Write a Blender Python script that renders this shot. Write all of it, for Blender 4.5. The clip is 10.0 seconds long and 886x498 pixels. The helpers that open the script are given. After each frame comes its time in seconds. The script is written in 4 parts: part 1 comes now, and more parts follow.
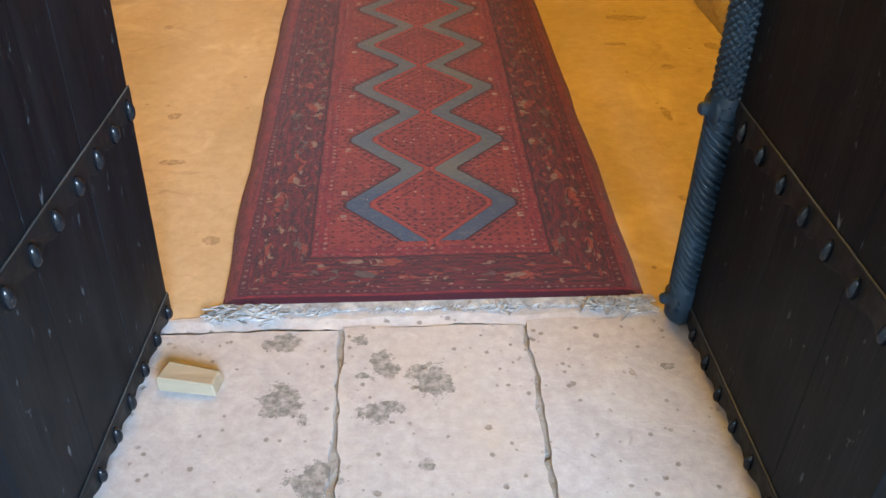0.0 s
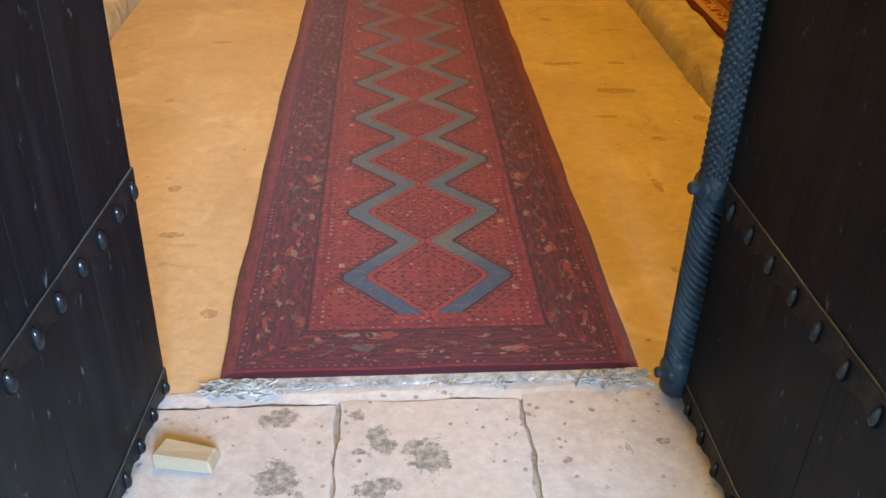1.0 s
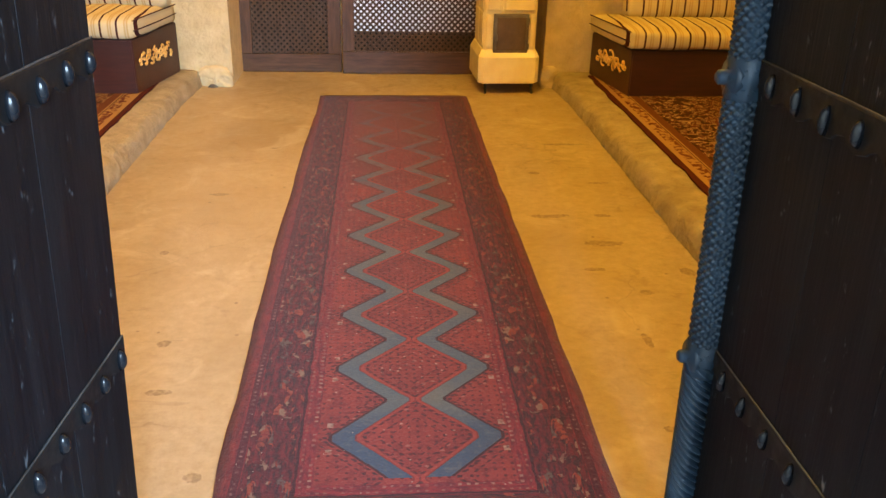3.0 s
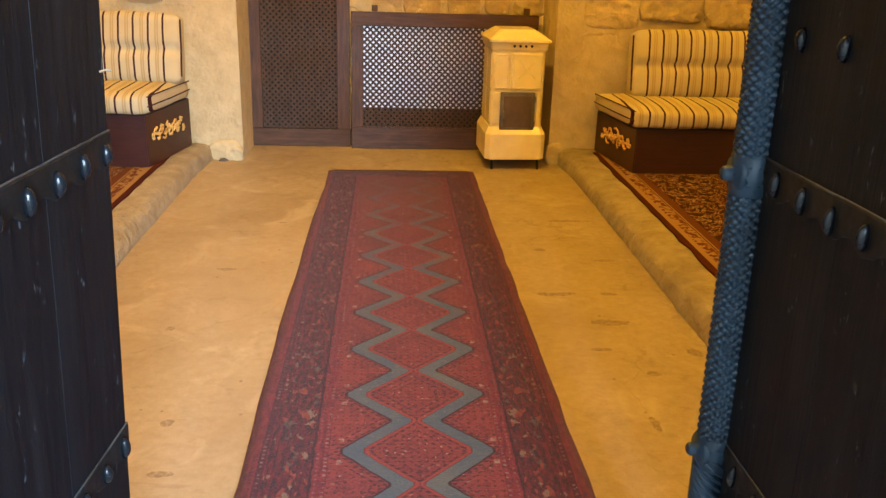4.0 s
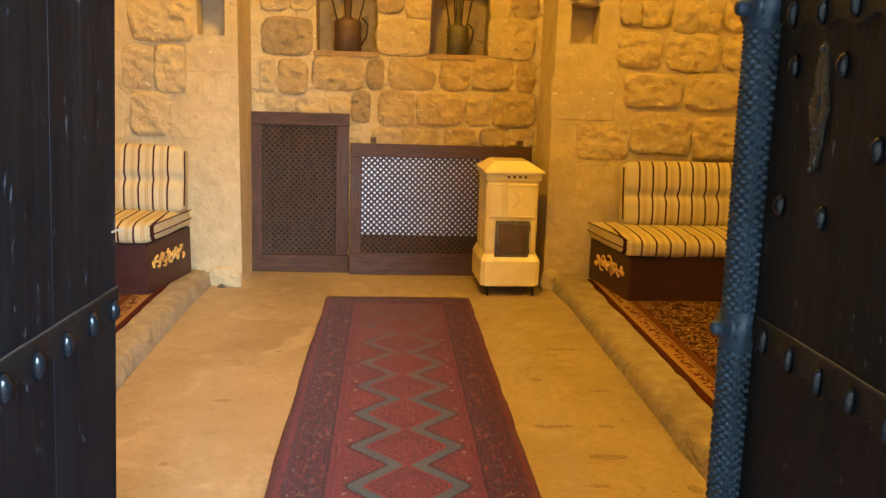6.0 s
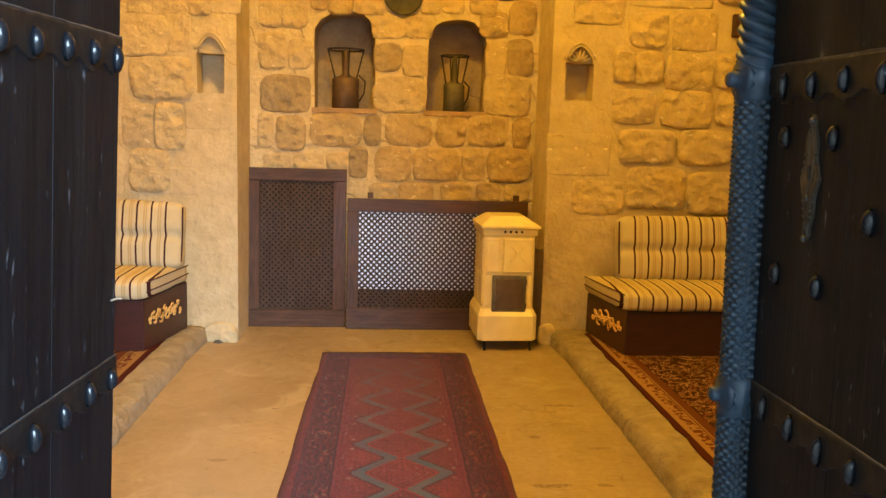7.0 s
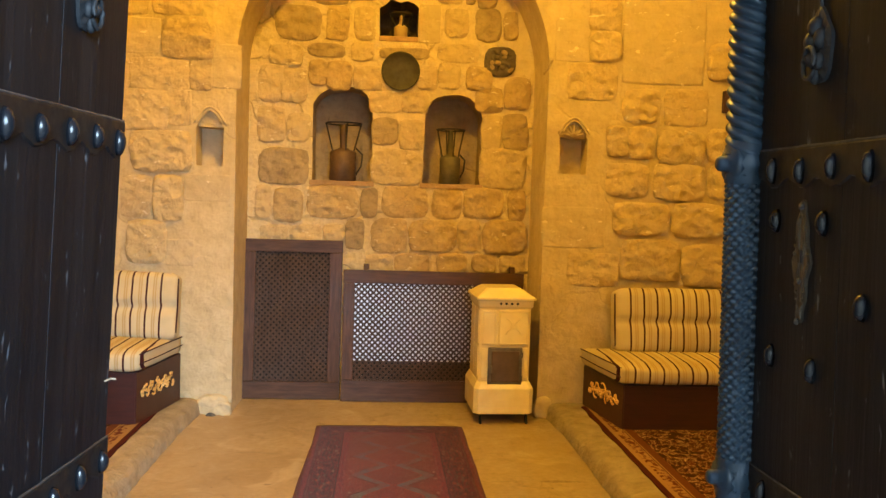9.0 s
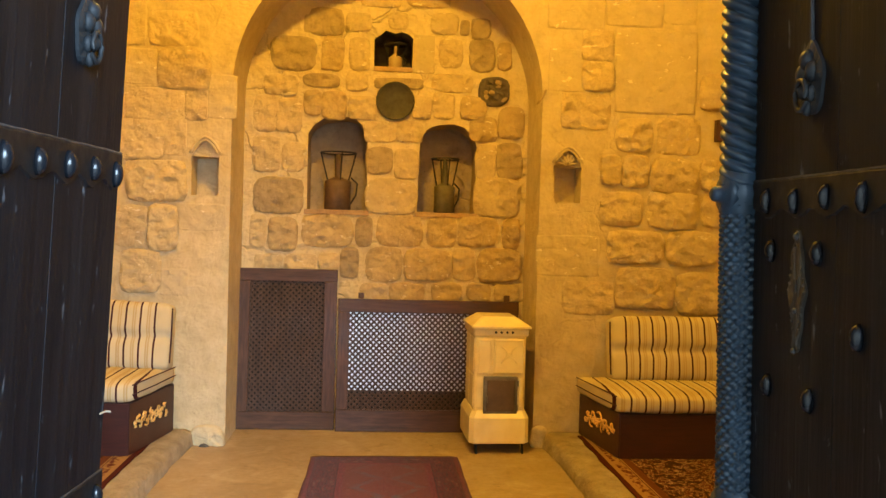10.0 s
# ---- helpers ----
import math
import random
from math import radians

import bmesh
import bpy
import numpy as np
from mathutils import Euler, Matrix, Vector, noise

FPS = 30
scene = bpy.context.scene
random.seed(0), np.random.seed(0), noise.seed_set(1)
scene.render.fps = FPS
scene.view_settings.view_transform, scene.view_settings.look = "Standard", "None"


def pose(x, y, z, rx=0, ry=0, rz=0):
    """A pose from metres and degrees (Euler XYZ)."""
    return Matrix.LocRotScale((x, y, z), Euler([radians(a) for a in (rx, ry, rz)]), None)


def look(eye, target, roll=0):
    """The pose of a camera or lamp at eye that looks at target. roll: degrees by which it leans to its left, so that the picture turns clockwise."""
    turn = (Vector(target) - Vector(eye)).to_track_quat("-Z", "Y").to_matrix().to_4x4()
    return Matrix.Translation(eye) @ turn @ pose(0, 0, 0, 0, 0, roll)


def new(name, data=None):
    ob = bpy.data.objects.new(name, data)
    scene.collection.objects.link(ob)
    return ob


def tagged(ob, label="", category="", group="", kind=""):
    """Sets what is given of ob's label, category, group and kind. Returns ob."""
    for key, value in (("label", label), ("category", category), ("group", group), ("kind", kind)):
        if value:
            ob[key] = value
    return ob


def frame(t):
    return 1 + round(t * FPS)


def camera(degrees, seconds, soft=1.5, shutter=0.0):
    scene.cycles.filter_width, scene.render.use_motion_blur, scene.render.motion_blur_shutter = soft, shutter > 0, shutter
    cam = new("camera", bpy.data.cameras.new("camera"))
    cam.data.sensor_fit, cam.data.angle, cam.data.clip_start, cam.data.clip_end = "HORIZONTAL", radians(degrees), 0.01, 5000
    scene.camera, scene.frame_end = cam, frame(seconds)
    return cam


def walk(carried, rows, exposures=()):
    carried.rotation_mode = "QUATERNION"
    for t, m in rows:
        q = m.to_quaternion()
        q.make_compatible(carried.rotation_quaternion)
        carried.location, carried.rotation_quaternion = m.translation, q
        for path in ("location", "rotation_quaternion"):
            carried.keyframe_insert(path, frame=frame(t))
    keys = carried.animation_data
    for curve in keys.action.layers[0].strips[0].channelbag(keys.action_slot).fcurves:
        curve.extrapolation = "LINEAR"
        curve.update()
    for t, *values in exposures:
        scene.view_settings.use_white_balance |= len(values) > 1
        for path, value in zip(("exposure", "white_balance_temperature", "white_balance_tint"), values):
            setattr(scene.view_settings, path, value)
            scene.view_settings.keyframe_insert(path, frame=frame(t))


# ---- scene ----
cam = camera(56.0, 10.0)
PATH = [
    (0, (-0.0766, -0.1804, 1.3096), (0.0243, 1.3971, 0.0849), 0.99),
    (0.5, (-0.0766, -0.1884, 1.3356), (0.0325, 1.4282, 0.1648), 1.09),
    (1, (-0.0804, -0.1810, 1.3519), (0.0359, 1.4796, 0.2443), 1.10),
    (1.5, (-0.0803, -0.1816, 1.3661), (0.0384, 1.5249, 0.3298), 1.10),
    (2, (-0.0791, -0.1671, 1.3774), (0.0449, 1.5801, 0.4124), 0.90),
    (2.5, (-0.0759, -0.1617, 1.3927), (0.0623, 1.6212, 0.4980), 1.20),
    (4, (-0.0832, -0.1494, 1.4520), (0.0465, 1.7298, 0.7793), 1.71),
    (4.5, (-0.0786, -0.1483, 1.4708), (0.0458, 1.7568, 0.8768), 1.75),
    (5, (-0.0858, -0.1548, 1.4878), (0.0424, 1.7721, 0.9646), 1.68),
    (5.5, (-0.0880, -0.1644, 1.5067), (0.0441, 1.7655, 1.0454), 1.71),
    (7, (-0.0935, -0.1751, 1.5555), (0.0486, 1.7886, 1.2748), 1.61),
    (7.5, (-0.0932, -0.1775, 1.5643), (0.0521, 1.7921, 1.3301), 1.40),
    (8, (-0.0928, -0.1779, 1.5701), (0.0526, 1.7977, 1.3763), 1.29),
    (8.5, (-0.0935, -0.1794, 1.5729), (0.0551, 1.8062, 1.4166), 1.49),
    (9, (-0.0941, -0.1817, 1.5767), (0.0549, 1.8058, 1.4591), 1.76),
    (9.5, (-0.0948, -0.1820, 1.5774), (0.0598, 1.8145, 1.4976), 1.63),
    (10, (-0.0984, -0.1843, 1.5812), (0.0627, 1.8072, 1.5311), 1.60),
]
walk(cam, [(t, look(eye, target, roll)) for t, eye, target, roll in PATH], ((0, 1.80), (1, 1.89), (2, 2.08), (5, 1.90), (8, 1.84), (10, 1.80)))

# ---- world, light ----
world = bpy.data.worlds.new("sky")
scene.world = world
world.use_nodes = True
wn = world.node_tree
sky = wn.nodes.new("ShaderNodeTexSky")
sky.sky_type, sky.sun_disc = "NISHITA", False
sky.sun_elevation, sky.sun_rotation = radians(46), radians(336)
wn.nodes["Background"].inputs[1].default_value = 0.035
wn.links.new(sky.outputs[0], wn.nodes["Background"].inputs[0])


def lamp(name, kind, energy, colour, m, size=0.2, size_y=None):
    data = bpy.data.lights.new(name, kind)
    data.energy, data.color = energy, colour
    if kind == "AREA":
        data.shape, data.size, data.size_y = "RECTANGLE", size, size_y or size
    elif kind == "SUN":
        data.angle = radians(size)
    else:
        data.shadow_soft_size = size
    ob = new(name, data)
    ob.matrix_world = m
    return ob


WARM = (1.0, 0.56, 0.052)
lamp("sun", "SUN", 2.5, (1.0, 0.95, 0.88), look((0, 0, 0), (-0.35, -0.8, -0.9)), 0.5)
lamp("ceiling_bulb", "POINT", 145, WARM, pose(-0.30, 3.6, 4.6), 0.10)
# unseen warm fill light, added to brighten the right side of the room
lamp("right_fill", "POINT", 22, WARM, pose(2.1, 2.9, 3.6), 0.10)


SKY = (0.55, 0.77, 1.0)
lamp("doorway_skylight", "AREA", 650, SKY, look((1.75, -5.35, 3.0), (-0.35, 2.0, 0.3)), 2.7, 2.7)


# ---- material helpers ----
class Ex:
    """A value of a node tree with arithmetic."""

    def __init__(self, nt, s):
        self.nt, self.s = nt, s

    def op(self, kind, *others):
        n = self.nt.nodes.new("ShaderNodeMath")
        n.operation = kind
        for i, v in enumerate((self, *others)):
            if isinstance(v, Ex):
                self.nt.links.new(v.s, n.inputs[i])
            else:
                n.inputs[i].default_value = v
        return Ex(self.nt, n.outputs[0])

    def __add__(self, o):
        return self.op("ADD", o)

    def __sub__(self, o):
        return self.op("SUBTRACT", o)

    def __mul__(self, o):
        return self.op("MULTIPLY", o)

    def __truediv__(self, o):
        return self.op("DIVIDE", o)

    def gt(self, o):
        return self.op("GREATER_THAN", o)

    def lt(self, o):
        return self.op("LESS_THAN", o)

    def abs(self):
        return self.op("ABSOLUTE")

    def fract(self):
        return self.op("FRACT")

    def between(self, a, b):
        return self.gt(a) * self.lt(b)


class Shade:
    """A principled material under construction."""

    def __init__(self, name, rough=0.7, metal=0.0, spec=0.5):
        self.m = bpy.data.materials.new(name)
        self.m.use_nodes = True
        self.nt = self.m.node_tree
        self.b = self.nt.nodes["Principled BSDF"]
        self.b.inputs["Roughness"].default_value = rough
        self.b.inputs["Metallic"].default_value = metal
        self.b.inputs["Specular IOR Level"].default_value = spec
        self.tc = self.nt.nodes.new("ShaderNodeTexCoord")

    def xyz(self):
        n = self.nt.nodes.new("ShaderNodeSeparateXYZ")
        self.nt.links.new(self.tc.outputs["Object"], n.inputs[0])
        return [Ex(self.nt, o) for o in n.outputs]

    def vec(self, scale=(1, 1, 1), world_space=False):
        n = self.nt.nodes.new("ShaderNodeMapping")
        n.inputs["Scale"].default_value = scale
        if world_space:
            g = self.nt.nodes.new("ShaderNodeNewGeometry")
            self.nt.links.new(g.outputs["Position"], n.inputs[0])
        else:
            self.nt.links.new(self.tc.outputs["Object"], n.inputs[0])
        return n.outputs[0]

    def noise(self, scale, detail=5, rough=0.55, stretch=(1, 1, 1), world_space=False, distort=0.0):
        n = self.nt.nodes.new("ShaderNodeTexNoise")
        n.inputs["Scale"].default_value, n.inputs["Detail"].default_value = scale, detail
        n.inputs["Roughness"].default_value, n.inputs["Distortion"].default_value = rough, distort
        self.nt.links.new(self.vec(stretch, world_space), n.inputs["Vector"])
        return Ex(self.nt, n.outputs["Fac"])

    def voronoi(self, scale, feature="F1", stretch=(1, 1, 1), colour=False, world_space=False):
        n = self.nt.nodes.new("ShaderNodeTexVoronoi")
        n.feature = feature
        n.inputs["Scale"].default_value = scale
        self.nt.links.new(self.vec(stretch, world_space), n.inputs["Vector"])
        return n.outputs["Color"] if colour else Ex(self.nt, n.outputs["Distance"])

    def cracks(self, scale, width, wander):
        """1 on thin wandering lines."""
        n = self.nt.nodes.new("ShaderNodeTexVoronoi")
        n.feature = "DISTANCE_TO_EDGE"
        n.inputs["Scale"].default_value = scale
        g = self.nt.nodes.new("ShaderNodeNewGeometry")
        w = self.nt.nodes.new("ShaderNodeTexNoise")
        w.inputs["Scale"].default_value, w.inputs["Detail"].default_value = 5.0, 6
        self.nt.links.new(g.outputs["Position"], w.inputs["Vector"])
        add = self.nt.nodes.new("ShaderNodeVectorMath")
        add.operation = "MULTIPLY_ADD"
        self.nt.links.new(w.outputs["Color"], add.inputs[0])
        add.inputs[1].default_value = (wander, wander, wander)
        self.nt.links.new(g.outputs["Position"], add.inputs[2])
        self.nt.links.new(add.outputs[0], n.inputs["Vector"])
        return self.step(Ex(self.nt, n.outputs["Distance"]), width, width * 0.3)

    def noise_uv(self, u, v, detail=4, rough=0.6, distort=0.0):
        """Noise over two expressions."""
        n, k = self.nt.nodes.new("ShaderNodeTexNoise"), self.nt.nodes.new("ShaderNodeCombineXYZ")
        n.inputs["Scale"].default_value, n.inputs["Detail"].default_value = 1.0, detail
        n.inputs["Roughness"].default_value, n.inputs["Distortion"].default_value = rough, distort
        self.nt.links.new(u.s, k.inputs[0])
        self.nt.links.new(v.s, k.inputs[1])
        self.nt.links.new(k.outputs[0], n.inputs["Vector"])
        return Ex(self.nt, n.outputs["Fac"])

    def rand(self):
        return Ex(self.nt, self.nt.nodes.new("ShaderNodeObjectInfo").outputs["Random"])

    def step(self, e, a, b):
        """0 below a, 1 above b."""
        n = self.nt.nodes.new("ShaderNodeMapRange")
        self.nt.links.new(e.s, n.inputs[0])
        n.inputs[1].default_value, n.inputs[2].default_value = a, b
        return Ex(self.nt, n.outputs[0])

    def mix(self, fac, a, b, how="MIX"):
        n = self.nt.nodes.new("ShaderNodeMix")
        n.data_type, n.blend_type = "RGBA", how
        for sock, v in ((n.inputs[0], fac), (n.inputs[6], a), (n.inputs[7], b)):
            if isinstance(v, Ex):
                self.nt.links.new(v.s, sock)
            elif isinstance(v, bpy.types.NodeSocket):
                self.nt.links.new(v, sock)
            elif isinstance(v, tuple):
                sock.default_value = (*v, 1)
            else:
                sock.default_value = v
        return n.outputs[2]

    def blobs(self, c, spots, stain, fac, rag_scale=16, rag=1.15):
        """Ragged stains at given places of the ground plan."""
        g = self.nt.nodes.new("ShaderNodeNewGeometry")
        sep = self.nt.nodes.new("ShaderNodeSeparateXYZ")
        self.nt.links.new(g.outputs["Position"], sep.inputs[0])
        px, py = Ex(self.nt, sep.outputs[0]), Ex(self.nt, sep.outputs[1])
        fray = (self.noise(rag_scale, 5, 0.75, world_space=True) - 0.5) * rag * 2.2
        fine = self.noise(60, 3, 0.6, world_space=True)
        for x, y, rx, ry in spots:
            d = (((px - x) / rx).op("POWER", 2.0) + ((py - y) / ry).op("POWER", 2.0)).op("SQRT") + fray
            c = self.mix(self.step(d, 1.0, 0.86) * self.step(fine, 0.25, 0.6) * fac, c, stain)
        return c

    def colour(self, c):
        if isinstance(c, tuple):
            self.b.inputs["Base Color"].default_value = (*c, 1)
        else:
            self.nt.links.new(c, self.b.inputs["Base Color"])
        return self

    def gloss(self, e, lo, hi):
        n = self.nt.nodes.new("ShaderNodeMapRange")
        self.nt.links.new(e.s, n.inputs[0])
        n.inputs[1].default_value, n.inputs[2].default_value = 0.3, 0.7
        n.inputs[3].default_value, n.inputs[4].default_value = lo, hi
        self.nt.links.new(n.outputs[0], self.b.inputs["Roughness"])
        return self

    def relief(self, e, dist=0.005, strength=1.0):
        n = self.nt.nodes.new("ShaderNodeBump")
        n.inputs["Distance"].default_value, n.inputs["Strength"].default_value = dist, strength
        self.nt.links.new(e.s, n.inputs["Height"])
        self.nt.links.new(n.outputs[0], self.b.inputs["Normal"])
        return self


# ---- materials ----
def stone_material(name, light, dark, stain, per_piece=True, rugged=1.0, lines=0.55, smear=None):
    s = Shade(name, 0.88, spec=0.25)
    big, mid, fine = s.noise(2.2, 4, world_space=True), s.noise(9, 5, 0.6, world_space=True), s.noise(34, 6, 0.65, world_space=True)
    c = s.mix(s.step(mid, 0.32, 0.68), dark, light)
    c = s.mix(s.step(fine, 0.55, 0.75) * 0.35, c, stain)
    c = s.mix(s.step(big, 0.55, 0.72) * 0.45, c, stain)
    c = s.mix(s.step(s.noise(21, 5, 0.7, world_space=True, distort=0.8), 0.50, 0.62) * (0.32 if per_piece else 0.10), c, stain)
    if per_piece:
        r = s.rand()
        c = s.mix(r.op("POWER", 2.0) * 0.24, c, s.mix(0.6, dark, stain))
        c = s.mix((r * 7.3).fract() * 0.35, c, light)
    chip = s.voronoi(17, world_space=True)
    line = s.cracks(1.9, 0.022, 0.22) * s.step(s.noise(1.7, 3, world_space=True), 0.44, 0.56)
    if not per_piece:
        c = s.mix(line * lines, c, stain)
    if smear:
        daub = s.step(s.noise(4.5, 6, 0.68, world_space=True, distort=0.9), 0.56, 0.62)
        c = s.mix(daub * 0.4, c, s.mix(s.step(fine, 0.35, 0.65), (0.49, 0.38, 0.22), smear))
        # pale chips, which also paint in the small white glints on the stone
        chip_glint = s.step(s.noise(13, 5, 0.6, (1, 1, 1.8), True), 0.645, 0.675)
        c = s.mix(chip_glint * 0.75, c, (0.78, 0.67, 0.48))
    pock = s.step(s.voronoi(24, world_space=True), 0.10, 0.05) * s.step(s.noise(3.5, 3, world_space=True), 0.5, 0.6)
    c = s.mix(pock * 0.6, c, stain)
    s.colour(c)
    rough = s.noise(15, 7, 0.72, world_space=True, distort=0.5)
    lump = s.voronoi(11, "SMOOTH_F1", (1, 1, 1.3), world_space=True)
    tall = mid * 1.6 + rough * 1.0 + fine * 0.35 + chip * 0.5 - pock * 0.5 + lump * (1.6 if per_piece else 0.3)
    if per_piece:
        s.gloss(fine, 0.46, 0.92)
    s.relief(tall if per_piece else tall - line * (2.2 * lines), 0.014 * rugged, 1.0)
    return s.m


LIME = (0.59, 0.47, 0.28)
STONE = stone_material("limestone", (0.59, 0.435, 0.225), (0.44, 0.315, 0.16), (0.23, 0.157, 0.082), True, 1.7, smear=LIME)
STONE_PALE = stone_material("pale_limestone", (0.63, 0.485, 0.275), (0.51, 0.385, 0.215), (0.33, 0.236, 0.13), True, 1.6, smear=LIME)
STONE_ROUGH = stone_material("rough_limestone", (0.65, 0.50, 0.275), (0.52, 0.39, 0.21), (0.31, 0.22, 0.12), True, 1.9, smear=LIME)
STONE_BROWN = stone_material("brown_stone", (0.48, 0.36, 0.205), (0.34, 0.25, 0.142), (0.19, 0.135, 0.076), True, 1.7)
STONE_DARK = stone_material("dark_stone", (0.16, 0.13, 0.10), (0.08, 0.065, 0.05), (0.03, 0.025, 0.02))
DRESSED = stone_material("dressed_limestone", (0.55, 0.435, 0.26), (0.48, 0.375, 0.22), (0.40, 0.30, 0.17), True, 0.8, smear=LIME)
MORTAR = stone_material("mortar", (0.59, 0.47, 0.28), (0.49, 0.38, 0.22), (0.37, 0.275, 0.155), False, 0.8, 0.12)
# lighter copy of mortar that puts the alcove's brighter light into the colour
LIT_MORTAR = stone_material("lit_mortar", (0.70, 0.565, 0.34), (0.60, 0.47, 0.28), (0.47, 0.355, 0.205), False, 1.5, 0.35)
# shade inside the two lower niches is put into a browner plaster
NICHE_SHADE = stone_material("niche_shade_plaster", (0.44, 0.33, 0.20), (0.33, 0.245, 0.15), (0.17, 0.12, 0.075), False, 1.3, 0.2)
# near-black plaster for the inside of the top niche
NICHE_DARK = stone_material("niche_dark_plaster", (0.13, 0.10, 0.07), (0.05, 0.04, 0.03), (0.02, 0.017, 0.014), False, 1.3, 0.2)
BED = stone_material("grey_mortar", (0.27, 0.25, 0.235), (0.19, 0.178, 0.165), (0.11, 0.10, 0.092), False)
PLASTER = stone_material("plaster", (0.62, 0.56, 0.46), (0.52, 0.45, 0.35), (0.38, 0.31, 0.23), False)


MARKS = ((0.675, 3.31, 0.10, 0.02), (1.114, 2.72, 0.03, 0.04), (0.92, 3.31, 0.04, 0.02), (-0.955, 2.94, 0.02, 0.02), (0.722, 1.717, 0.02, 0.02), (-0.566, 1.56, 0.025, 0.02),
         (-0.79, 2.23, 0.02, 0.02), (0.90, 2.55, 0.03, 0.02), (-0.67, 4.33, 0.03, 0.015), (0.95, 4.4, 0.12, 0.02), (0.85, 3.0, 0.09, 0.03), (0.75, 2.75, 0.05, 0.015), (1.0, 3.75, 0.06, 0.02), (-0.85, 3.6, 0.05, 0.02), (-0.75, 1.95, 0.04, 0.015), (0.70, 3.9, 0.03, 0.02), (0.8, 2.2, 0.015, 0.05))


def floor_material():
    s = Shade("worn_floor", 0.62, spec=0.35)
    big, fine, spot = s.noise(0.9, 5, distort=0.6), s.noise(26, 6, 0.7), s.noise(5.5, 5, 0.6, distort=1.0)
    c = s.mix(s.step(fine, 0.3, 0.7), (0.262, 0.192, 0.118), (0.355, 0.275, 0.188))
    c = s.mix(s.step(big, 0.42, 0.66) * 0.7, c, (0.23, 0.165, 0.10))
    c = s.mix(s.step(spot, 0.62, 0.72) * 0.5, c, (0.17, 0.125, 0.085))
    pale = s.step(s.noise(2.1, 6, 0.65, distort=1.4), 0.55, 0.66)
    c = s.mix(pale * 0.4, c, (0.50, 0.41, 0.30))
    worn = s.step(s.noise(0.55, 4, 0.6, distort=0.8), 0.40, 0.62)
    c = s.mix(worn * 0.30, c, (0.42, 0.315, 0.20))
    specks = s.step(s.voronoi(9), 0.075, 0.045) * s.step(s.noise(2.6, 3), 0.46, 0.54)
    c = s.mix(specks * 0.75, c, (0.12, 0.08, 0.055))
    hair = s.cracks(0.85, 0.006, 0.3) * s.step(s.noise(1.3, 3, world_space=True), 0.47, 0.55)
    c = s.mix(hair * 0.28, c, (0.15, 0.10, 0.065))
    scuff = s.step(s.noise(1.0, 4, 0.6, (3, 16, 3), distort=0.6), 0.64, 0.70)
    c = s.mix(scuff * 0.35, c, (0.20, 0.145, 0.095))
    c = s.blobs(c, MARKS, (0.15, 0.10, 0.065), 0.85)
    s.colour(c)
    s.gloss(spot, 0.42, 0.7)
    s.relief(fine * 0.5 + spot * 0.8 + big, 0.006, 0.7)
    return s.m


STAINS = ((-0.315, 1.0, 0.055, 0.05), (-0.125, 0.965, 0.04, 0.035), (-0.115, 1.09, 0.03, 0.05), (-0.25, 0.80, 0.05, 0.045), (-0.35, 1.18, 0.05, 0.03),
          (-0.03, 0.83, 0.016, 0.016), (-0.02, 1.05, 0.06, 0.045), (-0.17, 1.18, 0.03, 0.02), (0.50, 1.07, 0.016, 0.01), (-0.165, 1.07, 0.014, 0.01))


def slab_material():
    s = Shade("threshold_stone", 0.75, spec=0.3)
    big, fine, spot = s.noise(1.6, 4, world_space=True), s.noise(34, 6, 0.7, world_space=True), s.noise(7.0, 4, 0.6, world_space=True, distort=1.2)
    c = s.mix(s.step(fine, 0.3, 0.7), (0.258, 0.234, 0.236), (0.358, 0.334, 0.338))
    c = s.mix(s.step(big, 0.5, 0.65) * 0.5, c, (0.335, 0.285, 0.245))
    c = s.mix(s.step(spot, 0.665, 0.69) * 0.75, c, (0.22, 0.20, 0.18))
    c = s.blobs(c, STAINS, (0.10, 0.095, 0.09), 0.9, 13, 2.0)
    dots = s.step(s.voronoi(12, world_space=True) + (fine - 0.5) * 0.22, 0.06, 0.10)
    c = s.mix((dots * -1.0 + 1.0) * 0.7, c, (0.13, 0.105, 0.09))
    grit = s.step(s.voronoi(38, world_space=True), 0.17, 0.10) * s.step(s.noise(5, 4, 0.6, world_space=True), 0.48, 0.60)
    c = s.mix(grit * 0.75, c, (0.13, 0.105, 0.09))
    pepper = s.step(s.voronoi(23, world_space=True) + (fine - 0.5) * 0.25, 0.15, 0.09)
    c = s.mix(pepper * 0.7, c, (0.105, 0.085, 0.072))
    pale = s.step(s.noise(3.2, 5, 0.65, world_space=True, distort=0.8), 0.56, 0.66)
    c = s.mix(pale * 0.35, c, (0.41, 0.388, 0.378))
    s.colour(c)
    s.relief(fine * 0.5 + dots * 0.4 - grit * 0.3 + pale * 0.25, 0.005, 0.8)
    return s.m


